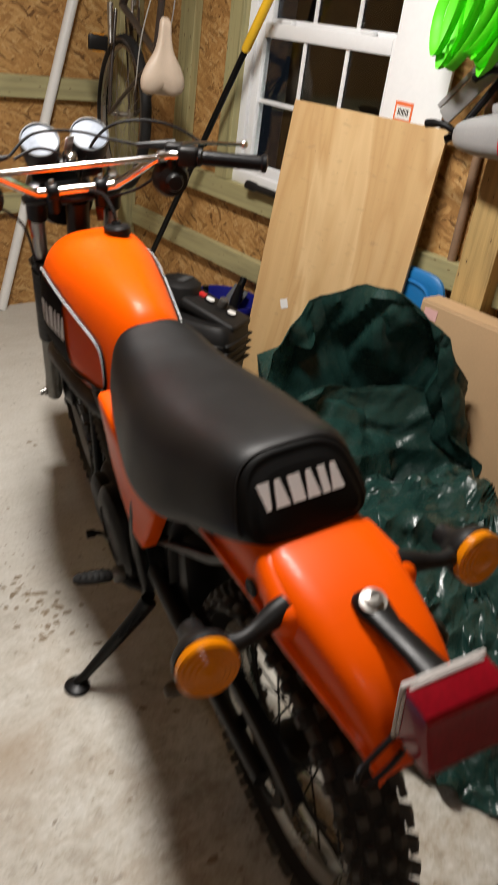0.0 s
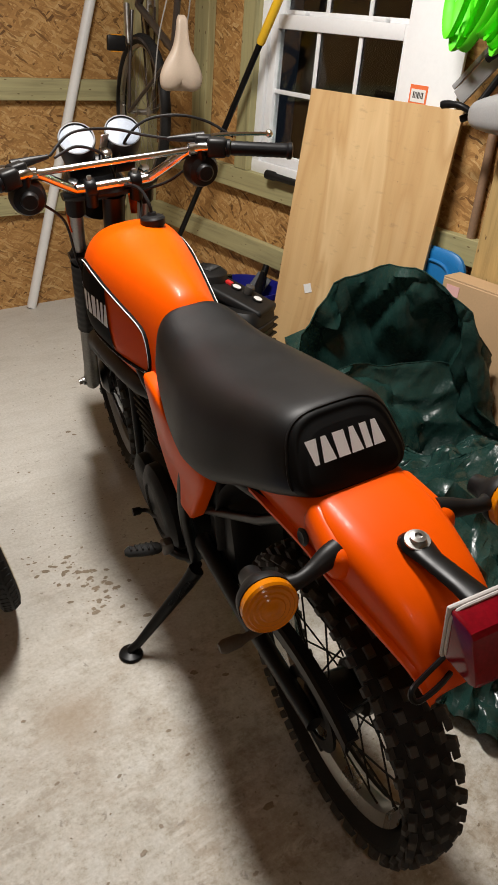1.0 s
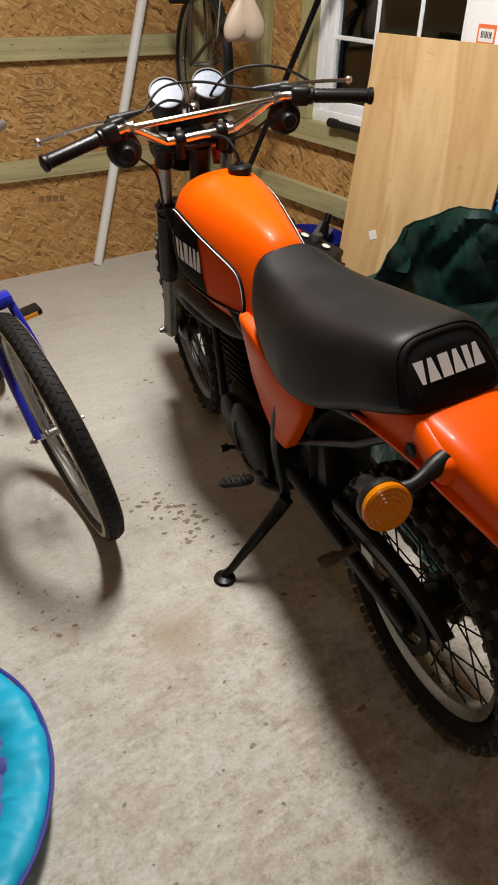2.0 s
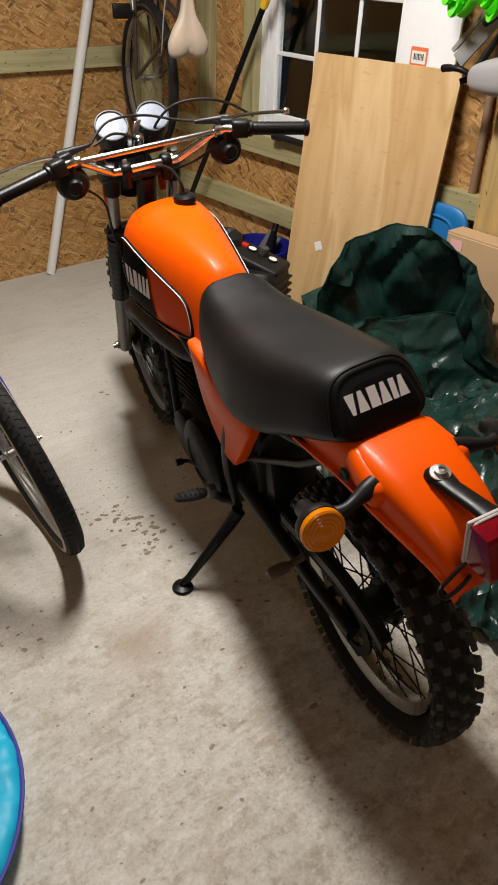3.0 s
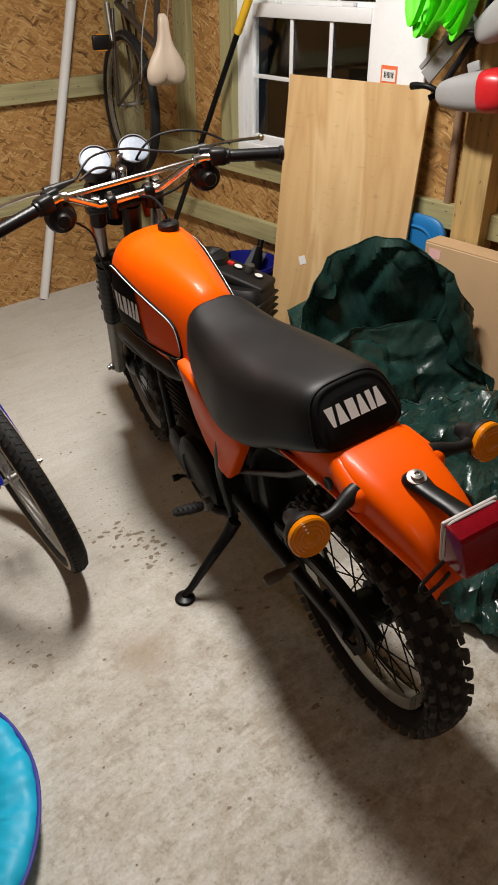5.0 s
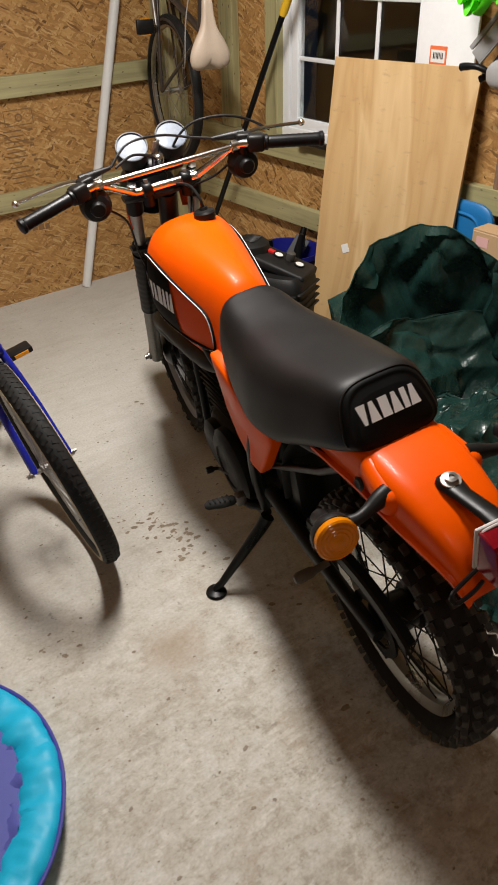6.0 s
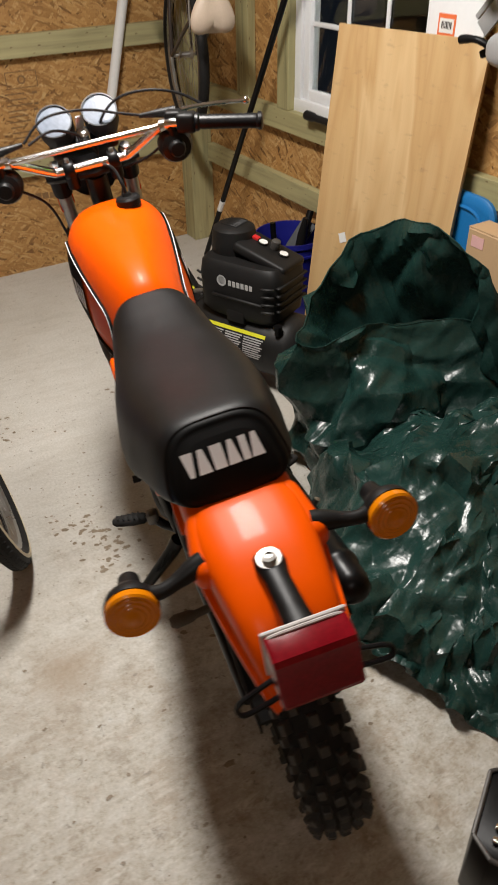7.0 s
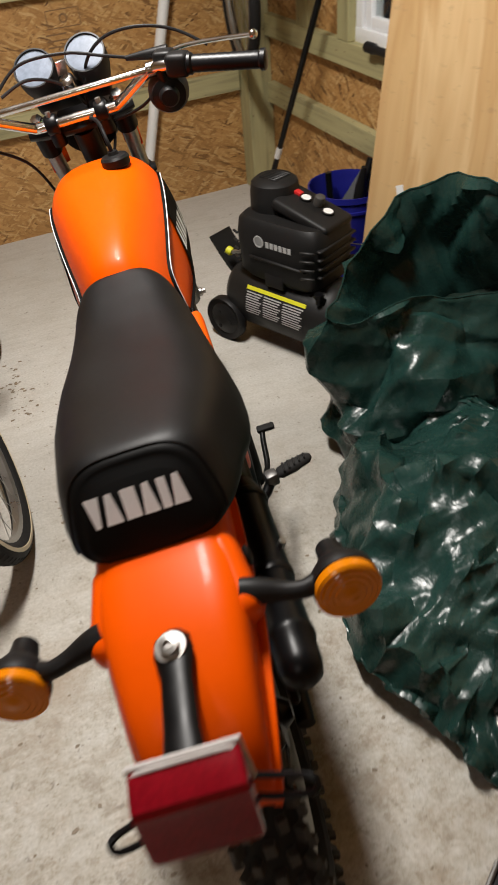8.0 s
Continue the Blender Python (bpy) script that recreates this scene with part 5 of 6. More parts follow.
fr = win_bar("window_frame", Y1 - 0.062, Y1, 0.806, 2.02, -0.045, 0.05, win)
win_bar("frame_side", Y0, Y0 + 0.062, 0.806, 2.02, -0.045, 0.05, fr)
win_bar("frame_head", Y0, Y1, 1.96, 2.02, -0.044, 0.049, fr)
win_bar("window_sill", Y0 + 0.002, Y1 - 0.002, 0.806, 0.858, -0.047, 0.048, fr)
for name, z0, z1, x in (("lower_sash", 0.858, 1.425, -0.018), ("upper_sash", 1.400, 1.96, 0.016)):
    sash = win_bar(name, Y1 - 0.105, Y1 - 0.063, z0, z1, x - 0.014, x + 0.014, win)
    win_bar("stile", Y0 + 0.063, Y0 + 0.085, z0, z1, x - 0.014, x + 0.014, sash)
    win_bar("bottom_rail", Y0 + 0.085, Y1 - 0.105, z0, z0 + 0.042, x - 0.0138, x + 0.0138, sash)
    win_bar("top_rail", Y0 + 0.085, Y1 - 0.105, z1 - 0.052, z1, x - 0.0138, x + 0.0138, sash)
    for y in (-1.216, -1.440):
        win_bar("grille_bar", y - 0.0085, y + 0.0085, z0 + 0.042, z1 - 0.052, x - 0.004, x + 0.004, sash, 0.002)
    zm = z0 + 0.285 if name == "lower_sash" else z0 + 0.30
    win_bar("grille_bar", Y0 + 0.085, Y1 - 0.105, zm - 0.0085, zm + 0.0085, x - 0.0036, x + 0.0036, sash, 0.002)
    pane = part("pane", box((0.003, Y1 - Y0 - 0.19, z1 - z0 - 0.09), pose(x + 0.007, (Y0 + 0.085 + Y1 - 0.105) / 2, (z0 + z1) / 2 - 0.005)), GLASS, sash, "dark glass pane", False)
    pane.visible_shadow = False
for y in (-1.10, -1.52):
    part("sash_lock", box((0.03, 0.06, 0.016), pose(-0.012, y, 1.432), 0.006, 3), WHITE_PAINT, win)
backdrop = tagged(part("backdrop", box((0.02, 7, 5), pose(3.2, -1.3, 1.0)), NIGHT, None, "", False), "dark night yard outside the window", "backdrop", "", "structure")

# ---- poles and sticks ----
YELLOW = surface("yellow_grip", (0.75, 0.45, 0.02), 0.45, 0, 0.1, 10, 100, 0.05, 0.0005)
BROWN_STICK = surface("weathered_handle", (0.24, 0.15, 0.09), 0.65, 0, 0.2, 10, 100, 0.1, 0.0006)
a, b = Vector((-0.626, -0.045, 0.002)), Vector((-0.070, -0.062, 2.02))
tagged(part("white_pipe", lathe([(0.0205, 0.0), (0.024, 0.0), (0.024, 2.09), (0.0205, 2.09), (0.0205, 0.01)], span(a, b), 24, False), WHITE_PVC), "long white plastic pipe leaning against the board wall", "pipe")
ext = thing("extension_pole", span((-0.085, -0.335, 0.0), (0.035, -1.235, 1.78)), "black extension pole with a yellow grip leaning on the wall", "pole")
part("shaft", lathe([(0.012, 0.0), (0.013, 0.01), (0.013, 1.50), (0.010, 1.50)], None, 16), BLACK, ext)
part("grip", lathe([(0.015, 1.48), (0.018, 1.49), (0.018, 1.90), (0.012, 1.91)], None, 16), YELLOW, ext, "yellow plastic grip")
part("collar", lathe([(0.0145, 0.32), (0.0145, 0.38)], None, 16), PAPER, ext, "pale paper band")
tagged(part("tool_handle", tube([(0.080, -2.12, 0.0), (0.080, -2.11, 0.9), (0.080, -2.10, 1.62)], [0.014, 0.015, 0.014], 14), BROWN_STICK), "weathered brown wooden tool handle standing at the wall", "handle")
tagged(part("torch", lathe([(0.013, 0.0), (0.019, 0.004), (0.019, 0.05), (0.014, 0.06), (0.014, 0.20), (0.017, 0.21), (0.001, 0.212)], span((0.033, -1.075, 0.8315), (0.033, -1.30, 0.8300)), 18), PLASTIC), "black torch lying on the sill rail", "torch")

# ---- posts on the window wall ----
rail("post_side", 0.002, 0.098, -2.312, -2.192, 0.0, TOP, PINE_Z, "pale pine post of the window wall")
rail("stud_far", 0.058, 0.099, -2.92, -2.83, 0.813, TOP, LUM_Z, POST)

# ---- air compressor ----
COMP_BLACK = surface("compressor_plastic", (0.0085, 0.008, 0.0078), 0.55, 0, 0.25, 9, 300, 0.2, 0.0006, 0, 0.1, 0.28)
DUSTY = surface("dusty_black_steel", (0.012, 0.0115, 0.011), 0.5, 0, 0.3, 7, 120, 0.1, 0.0005, 0, 0.1, 0.3)
SILVER = surface("silver_print", (0.42, 0.42, 0.41), 0.5, 0, 0.1, 30, 200, 0.0, 0)
LIME = surface("yellow_label", (0.62, 0.60, 0.02), 0.5, 0, 0.08, 20, 100, 0.0, 0)
RED = surface("red_plastic", (0.55, 0.02, 0.02), 0.4, 0, 0.15, 10, 100, 0.0, 0)
COMP = pose(-0.51, -1.51, 0, 0, 0, -65.4)
comp = thing("air_compressor", COMP, "black portable air compressor with gauges and two wheels", "compressor")
R_T = 0.128
axis = pose(0, 0, 0.168) @ pose(0, 0, 0, 0, 90, 0)
tank_prof = [(0.001, -0.262), (0.05, -0.258), (0.10, -0.240), (R_T, -0.205), (R_T, 0.205), (0.10, 0.240), (0.05, 0.258), (0.001, 0.262)]
ctank = part("tank", lathe(tank_prof, axis, 36, False), DUSTY, comp, "black steel air tank")


def on_tank(x, a, out):
    return Vector((x, -(R_T + out) * math.cos(a), 0.168 + (R_T + out) * math.sin(a)))


def tank_label(name, x0, x1, a0, a1, out, mat, parent):
    rings = [[on_tank(x0 + (x1 - x0) * i / 8, radians(a0 + (a1 - a0) * j / 6), out) for j in range(7)] for i in range(9)]
    return part(name, skin(bmesh.new(), rings, False, False), mat, parent)


tank_label("label_field", -0.125, 0.135, -12, 30, 0.0008, COMP_BLACK, ctank)
tank_label("label_stripe", -0.125, 0.135, 30, 36, 0.0012, LIME, ctank)["label"] = "bright yellow label stripe"
for k in range(9):
    for x0, x1 in ((-0.12, -0.05), (-0.042, 0.035), (0.043, 0.13)):
        tank_label("print_line", x0, x1 - 0.012 * ((k * 7) % 3) / 2, 25 - 4.1 * k, 27 - 4.1 * k, 0.0016, SILVER, ctank)
for y in (-0.105, 0.105):
    m = pose(-0.228, y * 1.18, 0.086, 90, 0, 0)
    wheel = part("wheel", lathe([(0.012, -0.022), (0.050, -0.020), (0.062, -0.012), (0.082, -0.019), (0.086, -0.011), (0.086, 0.011), (0.082, 0.019), (0.062, 0.012), (0.050, 0.020), (0.012, 0.022)], m, 30), PLASTIC, comp, "ribbed black plastic wheel")
    for k in range(3):
        t = 2 * math.pi * k / 3
        part("wheel_web", box((0.012, 0.012, 0.046), m @ pose(0.034 * math.cos(t), 0.034 * math.sin(t), 0)), COMP_BLACK, wheel, "", False)
for x, y in ((0.20, -0.07), (0.20, 0.07)):
    part("foot", tube([(x, y, 0.0), (x, y * 0.8, 0.09)], [0.018, 0.014], 12), RUBBER, comp)
# pump shroud
prof = []
for z, sx, sy, cx in ((0.275, 0.150, 0.100, 0.0), (0.300, 0.175, 0.118, 0.0), (0.430, 0.182, 0.120, 0.0), (0.475, 0.176, 0.114, 0.0), (0.492, 0.160, 0.100, 0.0)):
    prof.append([Vector((cx + px, 0.01 + py, z)) for px, py in [superpoint(2 * math.pi * i / 40, sx, sy, -sy, 5) for i in range(40)]])
shroud = part("shroud", skin(bmesh.new(), prof), COMP_BLACK, comp, "black ribbed plastic pump cover")
for k in range(4):
    part("cooling_slot", box((0.05, 0.010, 0.009), pose(0.148, -0.112, 0.345 + 0.030 * k, 0, 0, 22), 0.003, 1), DUSTY, shroud)
    part("cooling_rib", box((0.020, 0.20, 0.010), pose(0.176, 0.01, 0.345 + 0.030 * k), 0.004, 1), COMP_BLACK, shroud)
    part("cooling_slot", box((0.03, 0.010, 0.009), pose(-0.160, -0.106, 0.345 + 0.030 * k, 0, 0, -22), 0.003, 1), DUSTY, shroud)
part("shelf_ridge", box((0.24, 0.012, 0.010), pose(0.02, -0.112, 0.365), 0.004, 1), COMP_BLACK, shroud)
dome = [(0.082, 0.46), (0.086, 0.475), (0.084, 0.545), (0.078, 0.575), (0.060, 0.588), (0.001, 0.590)]
md = part("motor_dome", lathe(dome, pose(-0.095, 0.035, 0), 30), COMP_BLACK, comp)
for k in range(7):
    part("vent_bar", box((0.075, 0.006, 0.006), pose(-0.095, 0.005 + 0.011 * k, 0.590), 0.002, 1), DUSTY, md)
PAN = pose(0.065, 0.025, 0.505, 0, 15, 0)
cp = part("control_panel", box((0.23, 0.150, 0.040), PAN, 0.014, 3), COMP_BLACK, comp, "sloping control panel")
for gx, gy in ((-0.040, 0.015), (0.055, 0.010)):
    g = part("gauge", lathe([(0.020, 0.018), (0.021, 0.026), (0.018, 0.027)], PAN @ pose(gx, gy, 0), 22), COMP_BLACK, cp)
    part("gauge_face", lathe([(0.0165, 0.0274), (0.001, 0.0276)], PAN @ pose(gx, gy, 0), 22), PAPER, g, "round white gauge face")
part("regulator_knob", lathe([(0.017, 0.018), (0.019, 0.022), (0.017, 0.050), (0.012, 0.054), (0.001, 0.054)], PAN @ pose(0.008, 0.022, 0), 18), INK, cp)
part("power_switch", box((0.028, 0.022, 0.012), PAN @ pose(-0.075, 0.02, 0.024), 0.003, 2), RED, cp, "red switch")
part("maker_disc", lathe([(0.021, 0.0), (0.021, 0.001), (0.016, 0.0012), (0.016, 0.0)], pose(-0.055, -0.1105, 0.425, 90, 0, 0), 24), SILVER, shroud)
for k in range(6):
    part("mark_block", box((0.0135, 0.001, 0.020), pose(-0.018 + 0.0185 * k, -0.1108, 0.422)), SILVER, shroud, "", False)
part("pressure_box", box((0.08, 0.05, 0.05), pose(0.0, -0.085, 0.292), 0.006, 2), COMP_BLACK, comp)
part("drain_valve", lathe([(0.012, 0), (0.012, 0.02), (0.017, 0.022), (0.017, 0.036), (0.001, 0.037)], pose(0.185, -0.10, 0.262), 14), BLACK, comp)
hd = bmesh.new()
skin(hd, [[p + Vector((0, dy, 0)) for dy in (0,)] + [p + Vector((0, 0.10, 0)), p + Vector((0.012, 0.10, 0.006)), p + Vector((0.012, 0, 0.006))] for p in smooth_path([(-0.235, -0.05, 0.215), (-0.290, -0.05, 0.270), (-0.340, -0.05, 0.330), (-0.350, -0.05, 0.345)], 3)])
part("handle_plate", hd, COMP_BLACK, comp, "flat black lifting handle", True, 30)
part("safety_plug", lathe([(0.013, 0), (0.015, 0.004), (0.015, 0.020), (0.008, 0.024), (0.001, 0.024)], span((-0.235, -0.055, 0.318), (-0.262, -0.058, 0.326)), 14), LIME, comp, "yellow plastic plug")
part("hose_fitting", tube([(-0.19, -0.05, 0.33), (-0.215, -0.055, 0.325), (-0.235, -0.055, 0.318)], 0.008, 10), STEEL, comp)

# ---- blue bucket with a hand tool ----
BUCKET_BLUE = surface("blue_bucket", (0.012, 0.014, 0.19), 0.35, 0, 0.12, 6, 120, 0.05, 0.0005)
bucket = thing("bucket", pose(-0.075, -1.135, 0), "deep blue plastic bucket holding a few tools", "bucket")
part("shell", lathe([(0.001, 0.004), (0.125, 0.004), (0.148, 0.355), (0.152, 0.372), (0.157, 0.372), (0.158, 0.350), (0.150, 0.345), (0.151, 0.318), (0.156, 0.316), (0.156, 0.306), (0.148, 0.304), (0.130, 0.0), (0.001, 0.0)], None, 40), BUCKET_BLUE, bucket, "", True, 30)
part("bail", tube(smooth_path([(-0.157, 0.0, 0.325), (-0.135, -0.10, 0.235), (0.0, -0.165, 0.185), (0.135, -0.10, 0.235), (0.157, 0.0, 0.325)], 5), 0.003, 6), STEEL, bucket)
SLATE = surface("slate_plastic", (0.075, 0.078, 0.085), 0.5, 0, 0.1, 10, 100, 0.05, 0.0004)
scr = thing("paint_scraper", pose(-0.115, -1.165, 0.10, 0, 0, 30) @ pose(0, 0, 0, 6, 24, 0), "grey scraper with a black handle standing in a bucket", "scraper")
part("handle", tube([(0, 0, 0.22), (0, 0, 0.28), (0, 0, 0.38)], [0.015, 0.017, 0.015], 12), BLACK, scr)
part("blade", box((0.006, 0.075, 0.24), pose(0.02, 0.035, 0.22, 18, 0, 0), 0.002, 1), SLATE, scr, "grey steel blade")
tagged(part("caulk_gun", tube([(-0.05, -1.10, 0.06), (-0.03, -1.16, 0.36), (-0.026, -1.175, 0.44)], [0.022, 0.022, 0.010], 14), PLASTIC), "black sealant gun standing in the bucket", "sealant gun")
tagged(part("brush_handle", tube([(-0.10, -1.08, 0.05), (-0.115, -1.05, 0.40)], 0.013, 12), BLACK), "black tool handle standing in the bucket", "handle")

# ---- bicycles ----
BLUE_FRAME = surface("blue_frame_paint", (0.015, 0.025, 0.36), 0.25, 0, 0.08, 10, 100, 0.0, 0, 0.5, 0.05)
DARK_FRAME = surface("dark_frame_paint", (0.045, 0.035, 0.03), 0.35, 0.2, 0.15, 10, 100, 0.0, 0, 0.3, 0.05)
BEIGE = surface("beige_vinyl", (0.56, 0.45, 0.35), 0.5, 0, 0.08, 6, 200, 0.1, 0.0005)
CREAM = surface("cream_sidewall", (0.50, 0.42, 0.28), 0.6, 0, 0.15, 10, 100, 0.05, 0.0005)
REFLECTOR = surface("amber_reflector", (0.62, 0.25, 0.02), 0.25, 0, 0.15, 60, 300, 0.1, 0.0005)


def cycle_wheel(owner, at, r, tyre_w, side_mat, rim_mat):
    axle = Matrix.Translation(at) @ pose(0, 0, 0, 0, 90, 0)
    w = tyre_w * 0.62
    rr = r - tyre_w * 1.75
    rim = part("wheel", add_ring(bmesh.new(), [(rr + 0.012, -w), (rr + 0.012, w), (rr + 0.002, w), (rr - 0.012, w * 0.5), (rr - 0.013, -w * 0.5), (rr + 0.002, -w)], axle, 56), rim_mat, owner, "spoked bicycle wheel")
    c = r - tyre_w
    prof = [(c + tyre_w * math.cos(2 * math.pi * i / 14), tyre_w * math.sin(2 * math.pi * i / 14)) for i in range(14)]
    bm = bmesh.new()
    add_ring(bm, prof, axle, 64)
    for i in range(90):
        t = 2 * math.pi * i / 90
        for k, s in ((0.0, -1), (0.5, 1)):
            tt = t + k * 2 * math.pi / 90
            add_box(bm, (tyre_w * 0.62, 0.004, 0.009), Matrix.Translation(at) @ pose(0, 0, 0, math.degrees(tt), 0, 0) @ pose(s * tyre_w * 0.40, r - 0.0042, 0, 0, s * 18, s * -22))
    part("tyre", bm, RUBBER, rim, "black treaded tyre", True, 30)
    part("sidewall", add_ring(bmesh.new(), [(rr + 0.010, -w * 1.04), (rr + 0.012, w * 1.04), (c - 0.002, tyre_w * 1.05), (c + 0.008, tyre_w * 0.98), (c + 0.008, -tyre_w * 0.98), (c - 0.002, -tyre_w * 1.05)], axle, 56), side_mat, rim)
    part("hub", lathe([(0.005, -0.055), (0.008, -0.050), (0.008, -0.034), (0.022, -0.032), (0.022, -0.028), (0.013, -0.022), (0.013, 0.022), (0.022, 0.028), (0.022, 0.032), (0.008, 0.034), (0.008, 0.050), (0.005, 0.055)], axle, 20), STEEL, rim)
    for i in range(28):
        t = 2 * math.pi * i / 28
        s = 1 if i % 2 else -1
        lead = 0.9 if (i // 2) % 2 else -0.9
        a = Vector((s * 0.030, 0.020 * math.cos(t + lead), 0.020 * math.sin(t + lead)))
        b = Vector((0, (rr - 0.010) * math.cos(t), (rr - 0.010) * math.sin(t)))
        part("spoke", tube([a + at, b + at], 0.0011, 4), STEEL, rim)
    return rim


def bicycle(m, label, frame_mat, side_mat, r, seat_mat, crank_deg, bars=True, seat_high=0.93, seat_turn=0.0, seat_fwd=0.0, fat=0.024):
    """Forward is +y; the front wheel stands on the origin."""
    own = thing("bicycle", m, label, "bicycle")
    f_ax, r_ax, bb = Vector((0, 0, r)), Vector((0, -1.05, r)), Vector((0, -0.62, 0.275))
    cycle_wheel(own, f_ax, r, fat, side_mat, RIM_ALLOY)
    cycle_wheel(own, r_ax, r, fat, side_mat, RIM_ALLOY)
    head_lo, head_hi = Vector((0, -0.135, 0.70)), Vector((0, -0.175, 0.83))
    seat_top, saddle_at = Vector((0, -0.79, 0.76)), Vector((0, -0.84 + seat_fwd, seat_high))
    fr = part("frame", tube([head_lo.lerp(head_hi, 0.3), bb], 0.017, 14), frame_mat, own, "painted steel frame")
    part("head_tube", tube([head_lo, head_hi], 0.019, 14), frame_mat, fr)
    part("top_tube", tube([head_hi.lerp(head_lo, 0.2), seat_top.lerp(bb, 0.12)], 0.014, 14), frame_mat, fr)
    part("seat_tube", tube([bb, seat_top], 0.0155, 14), frame_mat, fr)
    part("seat_post", tube([seat_top, saddle_at + Vector((0, 0, -0.05))], 0.0125, 12), STEEL, fr)
    for s in (-1, 1):
        part("chain_stay", tube([bb + Vector((s * 0.03, -0.02, 0)), r_ax + Vector((s * 0.060, 0.16, 0)), r_ax + Vector((s * 0.062, 0, 0))], 0.009, 10), frame_mat, fr)
        part("seat_stay", tube([seat_top + Vector((s * 0.02, 0, -0.03)), r_ax + Vector((s * 0.058, 0.10, 0.18)), r_ax + Vector((s * 0.062, 0, 0))], 0.008, 10), frame_mat, fr)
        part("fork_blade", tube(smooth_path([head_lo + Vector((s * 0.035, 0.01, -0.03)), Vector((s * 0.048, -0.085, r + 0.20)), Vector((s * 0.054, -0.02, r + 0.05)), Vector((s * 0.056, 0.0, r))], 4), 0.0115, 12), frame_mat, fr)
        part("axle_nut", lathe([(0.010, 0), (0.010, 0.010), (0.006, 0.012), (0.005, 0.020), (0.001, 0.020)], Matrix.Translation(f_ax + Vector((s * 0.060, 0, 0))) @ pose(0, 0, 0, 0, s * 90, 0), 8), STEEL, fr)
        t = radians(crank_deg) + (math.pi if s < 0 else 0)
        tip = bb + Vector((s * 0.075, 0.17 * math.cos(t), 0.17 * math.sin(t)))
        crank = part("crank", tube([bb + Vector((s * 0.055, 0, 0)), tip], [0.014, 0.010], 10), STEEL, own)
        pd = part("pedal", box((0.085, 0.062, 0.024), Matrix.Translation(tip + Vector((s * 0.055, 0, 0))), 0.008, 2), PLASTIC, crank, "black pedal with amber reflectors")
        for d in (-1, 1):
            part("reflector", box((0.050, 0.004, 0.013), Matrix.Translation(tip + Vector((s * 0.055, d * 0.0325, 0)))), REFLECTOR, pd, "", False)
    part("crown", box((0.09, 0.05, 0.035), Matrix.Translation(head_lo + Vector((0, 0.005, -0.02))), 0.01, 2), frame_mat, fr)
    part("chainring", add_ring(bmesh.new(), [(0.07, -0.002), (0.09, -0.002), (0.09, 0.002), (0.07, 0.002)], Matrix.Translation(bb + Vector((0.045, 0, 0))) @ pose(0, 0, 0, 0, 90, 0), 36), STEEL, own)
    part("spider", tube([bb + Vector((0.045, -0.075, 0)), bb + Vector((0.045, 0.075, 0))], 0.008, 8), STEEL, own)
    run = bmesh.new()
    for z0, z1 in ((0.088, 0.035), (-0.088, -0.035)):
        add_tube(run, [bb + Vector((0.045, 0, z0)), r_ax + Vector((0.045, 0, z1))], 0.005, 6)
    part("chain", run, DARK_FRAME, own)
    # saddle: nose forward, wide rear
    rows = [(-0.135, 0.060, 0.010), (-0.120, 0.085, 0.030), (-0.080, 0.092, 0.042), (-0.030, 0.072, 0.040), (0.020, 0.040, 0.034), (0.070, 0.027, 0.032), (0.120, 0.022, 0.028), (0.138, 0.012, 0.014)]
    sm = Matrix.Translation(saddle_at) @ pose(0, 0, 0, seat_turn, 0, 0)
    rings = []
    for y, w, h in lerp_rows(rows, 3):
        ring = []
        for i in range(24):
            x, z = superpoint(2 * math.pi * i / 24, w, h, -0.018, 2.4)
            notch = 0.020 * math.exp(-(x / 0.022) ** 2) * (1 if y < -0.05 else 0) * (-y / 0.135)
            ring.append(sm @ Vector((x, y + notch, z - 0.010 * math.exp(-(x / 0.02) ** 2) * (z > 0))))
        rings.append(ring)
    part("saddle", skin(bmesh.new(), rings), seat_mat, own, "padded bicycle saddle")
    if bars:
        hb = smooth_path([(-0.22, -0.32, 1.02), (-0.17, -0.22, 1.03), (-0.08, -0.16, 0.97), (0.08, -0.16, 0.97), (0.17, -0.22, 1.03), (0.22, -0.32, 1.02)], 5)
        part("handlebar", tube(hb, 0.011, 12), STEEL, own)
        part("stem", tube([head_hi, Vector((0, -0.185, 0.93)), Vector((0, -0.16, 0.97))], 0.013, 12), STEEL, own)
    return own


bicycle(Matrix.Translation((-1.6206, -1.967, 0.004)) @ pose(0, 0, 0, 0, 0, 175.2) @ pose(0, 0, 0, 0, 13.4, 0), "bright blue bicycle with cream-walled tyres leaning on its stand", BLUE_FRAME, CREAM, 0.338, PLASTIC, 240, fat=0.029)
hung = Matrix(((0.978, 0.0, -0.21, 0), (-0.21, 0.0, -0.978, 0), (0.0, 1.0, 0.0, 0), (0, 0, 0, 1)))
hung.translation = Vector((-0.15, -0.367, 0.985)) - hung.to_3x3() @ Vector((0, -1.05, 0.33))
GREY_CABLE = surface("grey_cable", (0.35, 0.34, 0.32), 0.45, 0, 0.1, 20, 100, 0.0, 0)
old_bike = bicycle(hung, "old dark bicycle hung upright on the wall with a beige saddle", DARK_FRAME, DARK_FRAME, 0.325, BEIGE, -28, True, 0.78, 0, 0.062)
